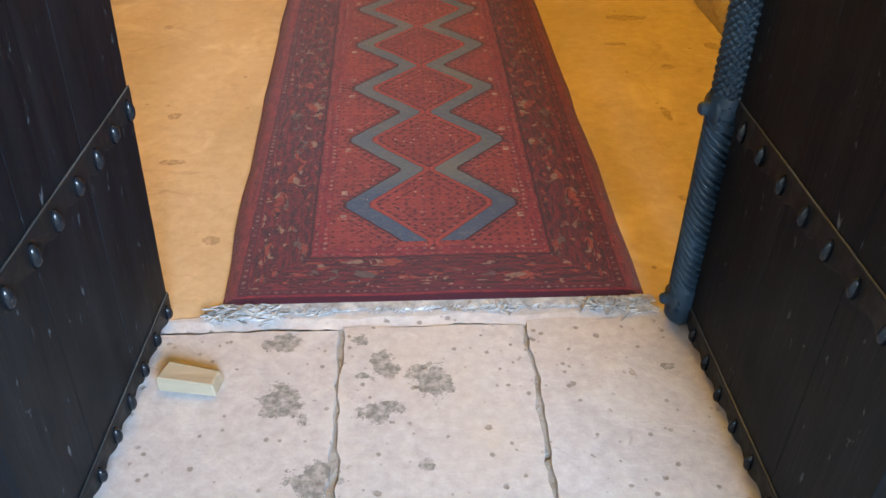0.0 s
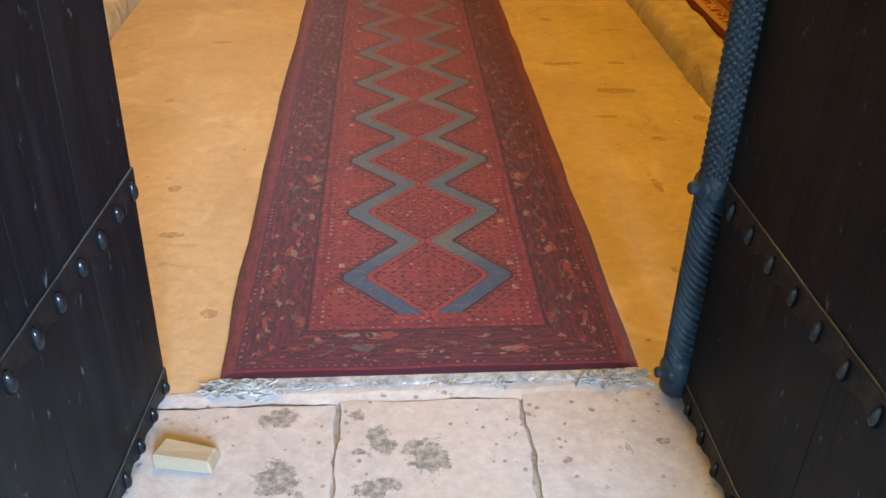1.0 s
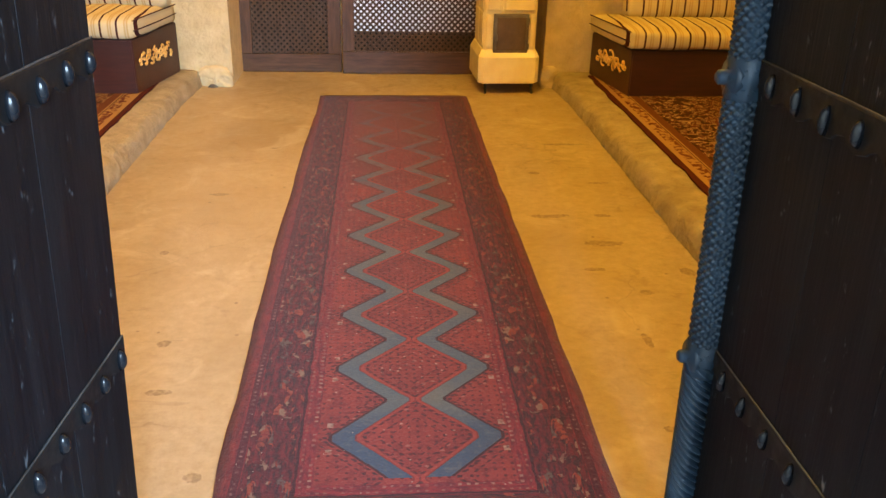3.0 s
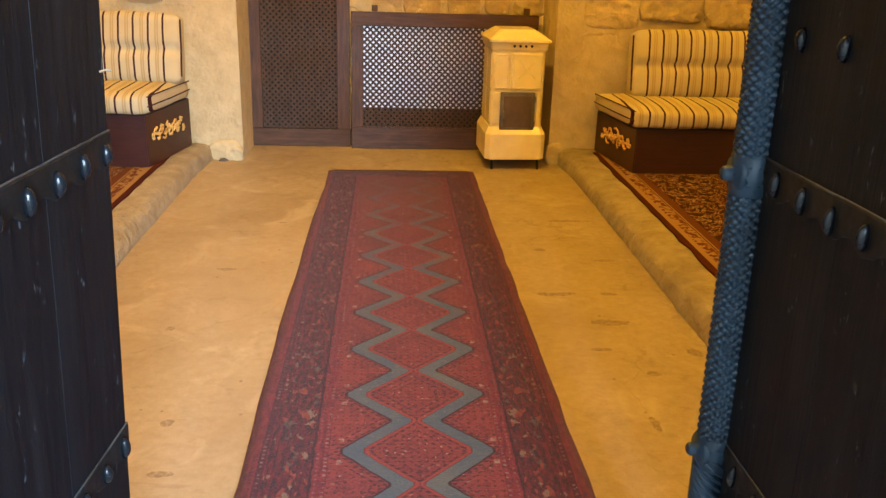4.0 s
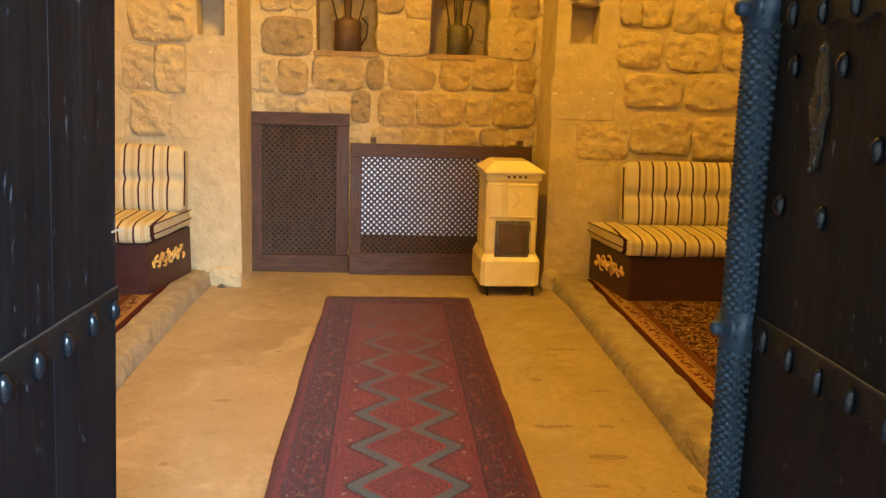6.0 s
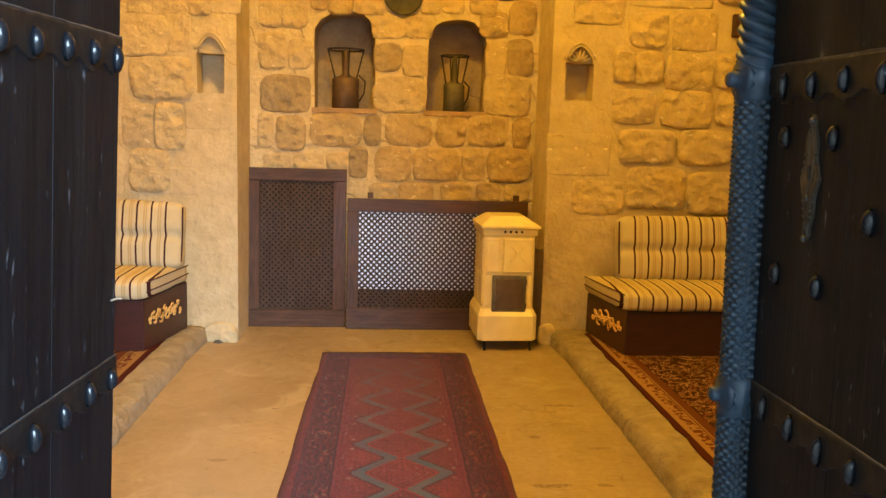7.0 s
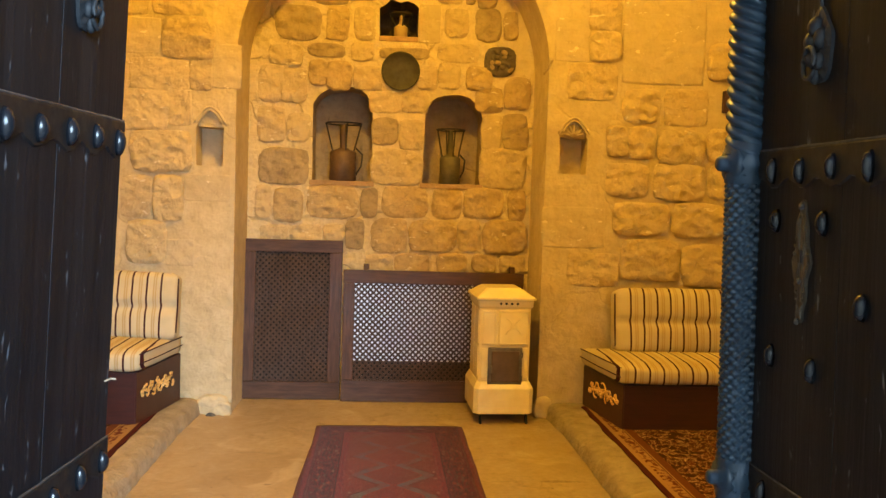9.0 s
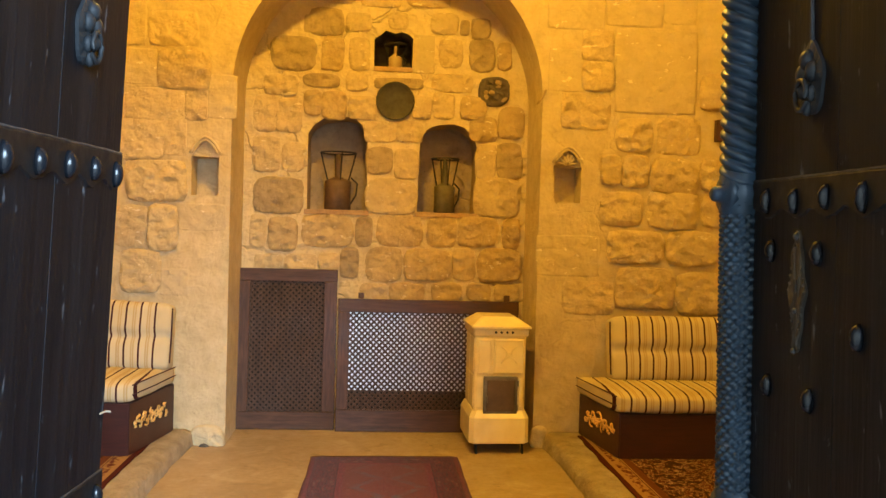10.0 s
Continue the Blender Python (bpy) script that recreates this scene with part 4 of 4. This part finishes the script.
def back_cushion(sign, x_end, z, h, lean):
    bm = cushion(SIDE - 0.05 - x_end, 0.17, h, 0.02, True, seed=5 * sign)
    bmesh.ops.scale(bm, verts=bm.verts[:], vec=(sign, 1, 1))
    ob = part("back_cushion", bm, STRIPES, None, "", True, (sign * x_end, 5.50, z))
    ob.rotation_euler = (radians(-lean), 0, 0)
    edge = bmesh.new()
    rod(edge, [(sign * -0.001, 0.03, 0.04), (sign * -0.005, 0.025, h * 0.5), (sign * -0.001, 0.03, h - 0.03)], 0.006)
    part("piping", edge, PIPING, ob, "dark maroon piping")
    return tagged(ob, "cream back cushion with maroon and tan stripes, leaning on the wall", "cushion", "bench cushions")


seat_mattress(1, 1.475, 0.417, 0.125, 0.11)
seat_mattress(-1, 1.565, 0.452, 0.125, 0.11)
back_cushion(1, 1.575, 0.55, 0.44, 10)
back_cushion(-1, 1.465, 0.585, 0.44, 10)


# ---- runner and carpets ----
def runner():
    w, length, nx, ny = 0.5, 4.2, 20, 120
    rng = random.Random(2)
    sway = [rng.uniform(-1, 1) for _ in range(60)]
    def edge(y, k):
        f = y / length * 28
        i = int(f)
        return 0.005 * ((1 - f + i) * sway[i + k] + (f - i) * sway[i + k + 1])
    bm = bmesh.new()
    rows = []
    for j in range(ny + 1):
        y = length * j / ny
        row = []
        for i in range(nx + 1):
            u = 2 * i / nx - 1
            x = u * w + edge(y, 0 if u < 0 else 29) * abs(u) + (0.008 * max(0, 1 - y / 1.5) if u > 0 else -0.022 * math.sin(math.pi * min(1, y / 3.8))) * abs(u)
            z = 0.010 + 0.003 * noise.noise(Vector((x * 4, y * 2.5, 0))) - 0.005 * (abs(u) > 0.97)
            row.append(bm.verts.new((x, y, z)))
        rows.append(row)
    for a, b in zip(rows, rows[1:]):
        for i in range(nx):
            bm.faces.new((a[i], a[i + 1], b[i + 1], b[i]))
    rim = [e for e in bm.edges if len(e.link_faces) == 1]
    out = bmesh.ops.extrude_edge_only(bm, edges=rim)
    for v in out["geom"]:
        if isinstance(v, bmesh.types.BMVert):
            v.co.z = 0.001
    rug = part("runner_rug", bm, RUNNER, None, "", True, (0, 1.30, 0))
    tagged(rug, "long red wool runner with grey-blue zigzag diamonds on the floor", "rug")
    bm = bmesh.new()
    for i in range(620):
        x = -0.50 + i / 619 + rng.uniform(-0.003, 0.003)
        clump = 1.0 if -0.50 < x < -0.36 or 0.36 < x < 0.50 else 0.3 + 0.4 * max(0, noise.noise(Vector((x * 9, 0, 4))))
        l = 0.022 + clump * rng.uniform(0.0, 0.065)
        a, b, c = (rng.uniform(-0.03, 0.03) * clump for _ in range(3))
        h = [0.004 + 0.012 * clump * rng.random() for _ in range(3)]
        rod(bm, [(x, 0.004, 0.006), (x + a, -l * 0.35, h[0]), (x + a + b, -l * 0.75, h[1]), (x + b + c, -l * rng.uniform(0.6, 1.0), h[2])], 0.0019, 3)
    hem = [[(x, y, 0.003 + 0.005 * k) for y, k in ((0.004, 0), (0.004, 1), (-0.022 + 0.005 * math.sin(x * 37), 0.8), (-0.024 + 0.005 * math.sin(x * 37), 0))] for x in [-0.50 + i / 40 for i in range(41)]]
    part("hem", loft(hem), FRINGE, rug, "grey woven end band")
    fringe = part("fringe", bm, FRINGE, rug, "tangled grey fringe")
    fringe["kind"] = "stuff"
    return rug


runner()


def carpet(sign, x_edge, label):
    w, y0, y1 = SIDE - 0.02 - x_edge, INNER + 0.3, FRONT - 0.15
    bm = bmesh.new()
    rng = random.Random(7 + sign)
    rings = []
    for j in range(41):
        y = y0 + (y1 - y0) * j / 40
        e = rng.uniform(-0.008, 0.008)
        rings.append([(px + e * (px < 0.1), y - y0, pz) for px, pz in ((0, 0), (0.002, 0.008), (0.2, 0.009), (w, 0.009), (w, 0))])
    bm = loft(rings)
    ob = part("carpet", bm, CARPET, None, "", False, (sign * x_edge, y0, 0.115))
    if sign < 0:
        ob.rotation_euler = (0, 0, math.pi)
        ob.location = (-x_edge, y1, 0.115)
    return tagged(ob, label, "carpet", "platform carpets")


carpet(1, 1.375, "red patterned carpet with tan scrolls on the stone platform")
carpet(-1, 1.54, "red patterned carpet with tan scrolls on the stone platform")

# ---- wood block by the door ----
bm = loft([[(0, 0, 0), (0.125, -0.022, 0), (0.135, 0.03, 0), (0.02, 0.055, 0)], [(0.0, 0.004, 0.036), (0.118, -0.016, 0.030), (0.128, 0.028, 0.028), (0.02, 0.052, 0.038)]])
bmesh.ops.bevel(bm, geom=bm.edges[:], offset=0.003, segments=1, affect="EDGES")
tagged(part("wooden_wedge", bm, BLOCK_WOOD, None, at=(-0.590, 1.042, 0.001)), "small pale pine wedge holding the door open", "wedge")


bm = loft([[(0, 0, 0), (0.05, -0.012, 0), (0.075, 0.012, 0), (0.03, 0.03, 0)], [(0.012, 0.006, 0.018), (0.045, -0.004, 0.026), (0.062, 0.012, 0.012), (0.03, 0.022, 0.02)]])
tagged(part("stone_chip", bm, STONE_DARK, None, at=(-1.30, 5.735, 0.0)), "small dark chip of stone lying on the floor", "stone chip")


# ---- lanterns, tray, carved stone, wall box ----
def lantern(at, r, h, wire_r, wire_h, material, label):
    """A metal can with a flared wire cage and handles."""
    s = base("lantern", at, label, "lantern", "niche lanterns")
    part("can", turned([(r * 0.95, 0), (r, 0.006), (r * 0.96, h * 0.5), (r, h * 0.94), (r * 0.85, h), (r * 0.45, h + 0.012), (r * 0.4, h + 0.02)], 24), material, s, smooth=True)
    part("chimney", turned([(r * 0.36, h), (r * 0.24, h + wire_h * 0.12), (r * 0.27, h + wire_h * 0.6), (r * 0.22, h + wire_h * 0.95), (r * 0.10, h + wire_h)], 16), material, s, smooth=True)
    for a in (0.25, 1.82, 3.39, 4.96):
        bm = bmesh.new()
        rod(bm, [(r * 0.8 * math.cos(a), r * 0.8 * math.sin(a), h * 0.98), (wire_r * 0.85 * math.cos(a), wire_r * 0.85 * math.sin(a), h + wire_h * 0.6), (wire_r * math.cos(a), wire_r * math.sin(a), h + wire_h)], 0.006)
        part("wire", bm, DARK_METAL, s)
    bm = bmesh.new()
    rod(bm, [(wire_r * math.cos(u), wire_r * math.sin(u), h + wire_h + 0.004) for u in [2 * math.pi * i / 20 for i in range(21)]], 0.007)
    part("rim", bm, DARK_METAL, s, smooth=True)
    bm = bmesh.new()
    rod(bm, [(r * 0.95, 0.02, h * 0.2), (r * 1.35, 0.03, h * 0.5), (r * 1.45, 0.03, h * 0.9), (r * 0.95, 0.02, h * 1.1)], 0.007)
    part("handle", bm, DARK_METAL, s, smooth=True)
    return s


lantern((-0.41, BACK + 0.13, 1.705), 0.105, 0.235, 0.14, 0.21, COPPER, "brown copper lantern with flared wire cage in a niche")
lantern((0.44, BACK + 0.12, 1.705), 0.084, 0.215, 0.110, 0.21, BRASS, "grey brass lantern with wire cage in a niche")
lantern((0.02, BACK + 0.14, 2.832), 0.055, 0.10, 0.085, 0.09, CANDLE, "small pale lantern with black frame in the top niche")

for x0, x1, z, y0 in ((-0.66, -0.16, 1.685, 0.02), (0.20, 0.69, 1.685, 0.02), (-0.15, 0.155, 2.812, 0.012)):
    tagged(part("sill", block((x0, BACK - y0, z - 0.022), (x1, BACK + 0.30, z + 0.016), 0.005), BRICK), "orange clay sill slab in a niche", "sill", "niche sills", "structure")

tray = part("tray", turned([(0.135, 0.0), (0.150, 0.006), (0.150, 0.024), (0.140, 0.026), (0.132, 0.014), (0.06, 0.012), (0.005, 0.012)], 36, "y"), OLIVE, None, "", True, (0.025, BACK - 0.012, 2.56))
tagged(tray, "round dark olive metal tray hung on the alcove wall", "tray")
tagged(part("wall_box", block((0, -0.05, 0), (0.09, 0, 0.16), 0.006), BENCH_WOOD, None, at=(2.365, FRONT, 2.27)), "small reddish wooden box fixed to the stone wall", "box")
bm = bmesh.new()
rod(bm, [(0, 0.02, 0), (0.03, -0.015, 0.04), (0.055, -0.02, 0.10)], 0.008, 5)
tagged(part("stone_flake", bm, STONE_BROWN, None, at=(1.045, FRONT, 2.50)), "thin brown stone flake jutting from the arch edge", "stone flake")


# ---- stones of the walls, slabs of the threshold ----
def stone_mesh(w, h, proud, square, rough, rng, n=20):
    """A hewn block with an uneven outline and a lumpy face to -y. square: how nearly rectangular, rough: how uneven."""
    seed, lean = rng.uniform(0, 90), rng.uniform(-0.06, 0.06) * rough
    cut = [rng.uniform(0.55, 1.0) if rng.random() < 0.5 * rough else 1.0 for _ in range(4)]
    outline = []
    for i in range(n):
        u = 2 * math.pi * (i + 0.5) / n
        c, t = math.cos(u), math.sin(u)
        p = square * cut[int(2 * u / math.pi) % 4]
        r = (abs(c) ** p + abs(t) ** p) ** (-1 / p) * (1 + 0.075 * rough * noise.noise(Vector((2.2 * c, 2.2 * t, seed))) + 0.02 * rough * rng.uniform(-1, 1))
        x, z = r * c * w / 2, r * t * h / 2
        outline.append((x + lean * z, z - 0.5 * lean * x))
    rings = []
    for y, f in ((0.02, 1.0), (-0.45 * proud, 1.0), (-0.85 * proud, 0.94), (-proud, 0.80), (-1.05 * proud, 0.52), (-1.08 * proud, 0.24)):
        ring = []
        for x, z in outline:
            v = Vector((x * f, z * f, seed))
            bump = (0.75 * noise.noise(v * 13) + 0.45 * noise.noise(v * 31)) * rough * proud * 0.9 if f < 0.99 else 0.0
            ring.append((x * f, min(y + bump, -0.1 * proud) if f < 0.99 else y, z * f))
        rings.append(ring)
    bm = loft(rings, False)
    bm.verts.ensure_lookup_table()
    bm.faces.new(bm.verts[-n:])
    return bm


# tone: material, how far proud, squareness, roughness
TONES = {"p": (STONE_PALE, 0.016, 6.0, 0.85), "g": (STONE, 0.020, 5.5, 0.9), "b": (STONE_BROWN, 0.017, 5.5, 0.85),
         "r": (STONE_ROUGH, 0.032, 7.0, 1.0), "s": (STONE_PALE, 0.012, 10.0, 0.6), "d": (DRESSED, 0.0035, 26.0, 0.08), "f": (MORTAR, 0.028, 3.5, 1.0)}


def set_stones(parent, y, seed, stones):
    rng = random.Random(seed)
    for tone, x0, x1, z0, z1 in stones:
        material, proud, square, rough = TONES[tone]
        bm = stone_mesh(x1 - x0 + 0.008, z1 - z0 + 0.008, proud * rng.uniform(0.75, 1.3), square, rough, rng)
        part("stone", bm, material, parent, smooth=True, at=((x0 + x1) / 2, y, (z0 + z1) / 2))


set_stones(wall_back, BACK, 61, [
    ("b", -0.69, -0.62, 3.07, 3.20), ("b", -0.65, -0.39, 3.05, 3.26), ("p", -0.37, -0.18, 3.09, 3.23), ("p", -0.04, 0.11, 3.12, 3.25),
    ("p", 0.29, 0.50, 3.10, 3.26), ("b", 0.52, 0.59, 3.10, 3.21), ("b", 0.61, 0.76, 3.07, 3.23),
])
set_stones(wall_back, BACK, 62, [
    ("p", -0.60, -0.30, 3.30, 3.48), ("p", -0.26, 0.06, 3.29, 3.50), ("p", 0.10, 0.44, 3.30, 3.50),
])
set_stones(wall_back, BACK, 63, [
    ("b", -0.94, -0.60, 2.77, 3.03), ("g", -0.55, -0.38, 2.78, 3.04), ("p", -0.34, -0.18, 2.79, 3.04), ("d", 0.16, 0.32, 2.79, 3.08),
    ("p", 0.36, 0.54, 2.84, 3.06), ("b", 0.60, 0.80, 2.82, 3.07), ("g", 0.82, 0.93, 2.84, 3.05),
])
set_stones(wall_back, BACK, 64, [
    ("p", -0.99, -0.73, 2.58, 2.73), ("b", -0.69, -0.41, 2.65, 2.75), ("p", -0.36, -0.19, 2.63, 2.77), ("b", -0.14, 0.24, 2.66, 2.74),
    ("p", 0.31, 0.63, 2.65, 2.79),
])
set_stones(wall_back, BACK, 65, [
    ("p", -1.06, -0.87, 2.29, 2.57), ("p", -0.89, -0.69, 2.29, 2.55), ("g", -0.68, -0.54, 2.43, 2.62), ("g", -0.55, -0.35, 2.40, 2.62),
    ("p", -0.34, -0.12, 2.41, 2.59), ("p", 0.16, 0.31, 2.43, 2.61), ("p", 0.32, 0.49, 2.44, 2.64), ("g", 0.54, 0.74, 2.44, 2.62),
    ("g", 0.84, 1.05, 2.30, 2.55), ("g", 0.62, 0.83, 2.27, 2.46),
])
set_stones(wall_back, BACK, 66, [
    ("p", -0.21, 0.04, 2.24, 2.40), ("p", 0.04, 0.25, 2.25, 2.41), ("p", -1.06, -0.85, 1.98, 2.25), ("p", -0.84, -0.66, 1.99, 2.21),
    ("b", -0.19, 0.02, 1.99, 2.20), ("p", 0.03, 0.22, 1.96, 2.19), ("p", 0.67, 0.83, 1.98, 2.25), ("b", 0.84, 1.04, 1.98, 2.26),
])
set_stones(wall_back, BACK, 67, [
    ("b", -1.05, -0.67, 1.66, 1.94), ("p", -0.19, 0.22, 1.68, 1.95), ("p", 0.66, 1.03, 1.68, 1.99),
])
set_stones(wall_back, BACK, 68, [
    ("p", -1.07, -0.95, 1.39, 1.65), ("g", -0.93, -0.71, 1.37, 1.63), ("g", -0.67, -0.28, 1.41, 1.66), ("b", -0.26, -0.13, 1.42, 1.65),
    ("g", -0.09, 0.26, 1.43, 1.67), ("g", 0.30, 0.53, 1.43, 1.66), ("g", 0.55, 0.86, 1.44, 1.68), ("g", 0.90, 1.04, 1.43, 1.67),
])
set_stones(wall_back, BACK, 69, [
    ("p", -1.03, -0.82, 1.22, 1.34), ("p", -0.80, -0.56, 1.21, 1.35), ("p", -0.54, -0.38, 1.23, 1.36), ("b", -0.37, -0.23, 1.17, 1.41),
    ("g", -0.17, 0.11, 1.15, 1.42), ("g", 0.13, 0.50, 1.16, 1.41), ("g", 0.51, 0.69, 1.17, 1.42), ("g", 0.71, 1.06, 1.16, 1.43),
])
set_stones(wall_back, BACK, 70, [
    ("p", -0.21, -0.00, 0.99, 1.13), ("g", 0.02, 0.29, 0.99, 1.14), ("g", 0.35, 0.59, 1.00, 1.15), ("g", 0.63, 0.82, 1.01, 1.15),
    ("p", 0.85, 1.05, 1.01, 1.15),
])
set_stones(wall_front, FRONT, 71, [
    ("r", 1.37, 1.60, 2.61, 2.82), ("r", 1.63, 1.90, 2.18, 2.42), ("s", 1.94, 2.26, 2.17, 2.43), ("r", 1.52, 1.67, 1.93, 2.15),
    ("r", 1.68, 1.88, 1.92, 2.15), ("r", 1.90, 2.25, 1.88, 2.14), ("r", 2.27, 2.51, 1.91, 2.15), ("r", 2.25, 2.49, 2.50, 2.77),
])
set_stones(wall_front, FRONT, 72, [
    ("r", 1.53, 1.84, 1.64, 1.88), ("r", 1.88, 2.27, 1.62, 1.89), ("r", 2.29, 2.57, 1.64, 1.89), ("r", 1.59, 2.01, 1.36, 1.60),
    ("r", 2.04, 2.43, 1.35, 1.61), ("r", 1.66, 2.10, 1.03, 1.33), ("r", 2.12, 2.48, 0.99, 1.30), ("s", 1.27, 1.65, 0.98, 1.22),
    ("r", 2.49, 2.84, 1.36, 1.62), ("r", 2.50, 2.85, 1.00, 1.31),
])
set_stones(wall_front, FRONT, 73, [
    ("d", 1.10, 1.52, 3.05, 3.47), ("d", 1.53, 1.95, 3.09, 3.49), ("d", 1.96, 2.20, 3.12, 3.51), ("d", 1.61, 2.22, 2.46, 3.07),
    ("s", 1.22, 1.58, 2.33, 2.59), ("d", 1.07, 1.53, 1.26, 1.55), ("d", 1.12, 1.36, 2.60, 2.90), ("s", 1.36, 1.59, 2.83, 3.05),
])
set_stones(wall_front, FRONT, 74, [
    ("s", -1.71, -1.37, 2.80, 3.04), ("r", -1.64, -1.28, 2.50, 2.79), ("s", -1.86, -1.45, 2.28, 2.50), ("s", -1.45, -1.30, 2.29, 2.51),
    ("r", -1.85, -1.43, 1.71, 2.00), ("r", -1.69, -1.49, 1.37, 1.69), ("s", -1.91, -1.70, 1.39, 1.68), ("r", -1.87, -1.60, 1.07, 1.37),
    ("d", -1.60, -1.41, 1.06, 1.24),
])
set_stones(wall_front, FRONT, 75, [
    ("d", -2.22, -1.73, 2.79, 3.30), ("d", -2.21, -1.65, 2.53, 2.77), ("d", -1.30, -1.10, 2.31, 2.61), ("s", -2.16, -1.59, 2.00, 2.28),
    ("s", -1.61, -1.44, 2.04, 2.29), ("d", -1.48, -1.16, 1.52, 1.70), ("s", -2.21, -1.86, 2.27, 2.49),
])
set_stones(wall_front, FRONT, 81, [("f", -1.37, -1.15, -0.02, 0.14), ("f", -1.27, -1.13, -0.02, 0.10), ("f", 1.06, 1.19, -0.02, 0.15)])

# carved dark stone with a broken relief, set in the alcove wall
rng = random.Random(24)
carved = part("stone", stone_mesh(0.25, 0.235, 0.022, 3.2, 0.7, rng), STONE_DARK, wall_back, "dark stone with broken carved relief", True, (0.80, BACK, 2.665))
for k in range(16):
    dx, dz = (k % 4 - 1.5) * 0.048 + rng.uniform(-0.012, 0.012), (k // 4 - 1.3) * 0.040 + rng.uniform(-0.010, 0.010)
    bm = stone_mesh(rng.uniform(0.025, 0.055), rng.uniform(0.018, 0.045), rng.uniform(0.014, 0.030), 2.6, 1.0, rng, 10)
    bmesh.ops.rotate(bm, verts=bm.verts[:], matrix=Matrix.Rotation(rng.uniform(-0.8, 0.8), 3, "Y"))
    part("relief", bm, rng.choice((STONE_DARK, STONE_DARK, STONE_BROWN)), carved, smooth=True, at=(dx, -0.018, dz))

# pale chip of mortar that juts from the alcove wall
part("mortar_chip", stone_mesh(0.13, 0.035, 0.022, 3.0, 1.0, rng, 12), LIT_MORTAR, wall_back, smooth=True, at=(-0.80, BACK, 2.585))

# pointed hoods over the two little wall niches
for x0, x1, z in ((-1.415, -1.20, 2.06), (1.165, 1.395, 2.08)):
    c, w = (x0 + x1) / 2, (x1 - x0) / 2
    for grow, r in ((1.0, 0.010), (0.80, 0.007)):
        bm = bmesh.new()
        rod(bm, [(c + w * grow * s, FRONT - 0.004, z + 0.115 * grow * (1 - abs(s) ** 1.8)) for s in [i / 8 - 1 for i in range(17)]], r, 6)
        part("hood_moulding", bm, DRESSED, wall_front, smooth=True)


# fan of ribs in the head of one niche
for a in range(15, 166, 25):
    u = radians(a)
    bm = bmesh.new()
    rod(bm, [(1.28 + r * math.cos(u), FRONT + 0.030 - 0.012 * math.sin(r / 0.09 * 3.1), 2.062 + r * 1.05 * math.sin(u)) for r in (0.012, 0.035, 0.060, 0.082)], 0.009, 6)
    part("shell_rib", bm, DRESSED, wall_front, smooth=True)


# threshold slabs
rng = random.Random(41)
for x0, x1, y0, y1 in ((-0.211, 0.199, 0.30, 1.222), (-0.69, -0.221, 0.25, 1.216), (0.209, 0.67, 0.28, 1.235), (-0.35, 0.10, -0.60, 0.29), (0.11, 0.67, -0.60, 0.27), (-0.69, -0.36, -0.60, 0.24)):
    n = 40
    pts = []
    for (ax, ay), (bx, by) in zip(((x0, y0), (x1, y0), (x1, y1), (x0, y1)), ((x1, y0), (x1, y1), (x0, y1), (x0, y0))):
        for i in range(n):
            f = i / n
            x, y = ax + (bx - ax) * f, ay + (by - ay) * f
            o = Vector((x * 9, y * 9, x0 * 5))
            pts.append((x + 0.009 * noise.noise(o) + 0.009 * noise.noise(o * 4.1), y + 0.010 * noise.noise(o + Vector((5, 3, 1))) + 0.004 * noise.noise(o * 3.7)))
    mx, my = (x0 + x1) / 2, (y0 + y1) / 2
    rings = [[(x, y, -0.05) for x, y in pts], [(x, y, -0.006) for x, y in pts], [(mx + (x - mx) * 0.992, my + (y - my) * 0.996, 0.0) for x, y in pts]]
    part("slab", loft(rings), SLAB, under)
for x0, x1, y0, y1 in ((-1.4, 1.4, 1.232, 1.262),):
    part("mortar_joint", block((x0, y0, -0.05), (x1, y1, -0.003), 0.003), BED, under)

# ragged mortar smear between the slabs and the floor
near, far = [], []
for i in range(121):
    x = -0.69 + 1.36 * i / 120
    near.append((x, 1.222 + 0.016 * noise.noise(Vector((x * 7, 1, 0))) + 0.008 * noise.noise(Vector((x * 31, 2, 0)))))
    far.append((x, 1.285 + 0.022 * noise.noise(Vector((x * 6, 8, 0))) + 0.010 * noise.noise(Vector((x * 27, 5, 0)))))
rings = []
for (xa, ya), (xb, yb) in zip(near, far):
    h = 0.0022 + 0.0008 * noise.noise(Vector((xa * 12, 3, 3)))
    rings.append([(xa, ya, -0.003), (xa, ya + 0.03, h), (xb, yb - 0.012, h), (xb, yb, -0.002)])
part("mortar_smear", loft(rings), SLAB, under, "pale uneven mortar")
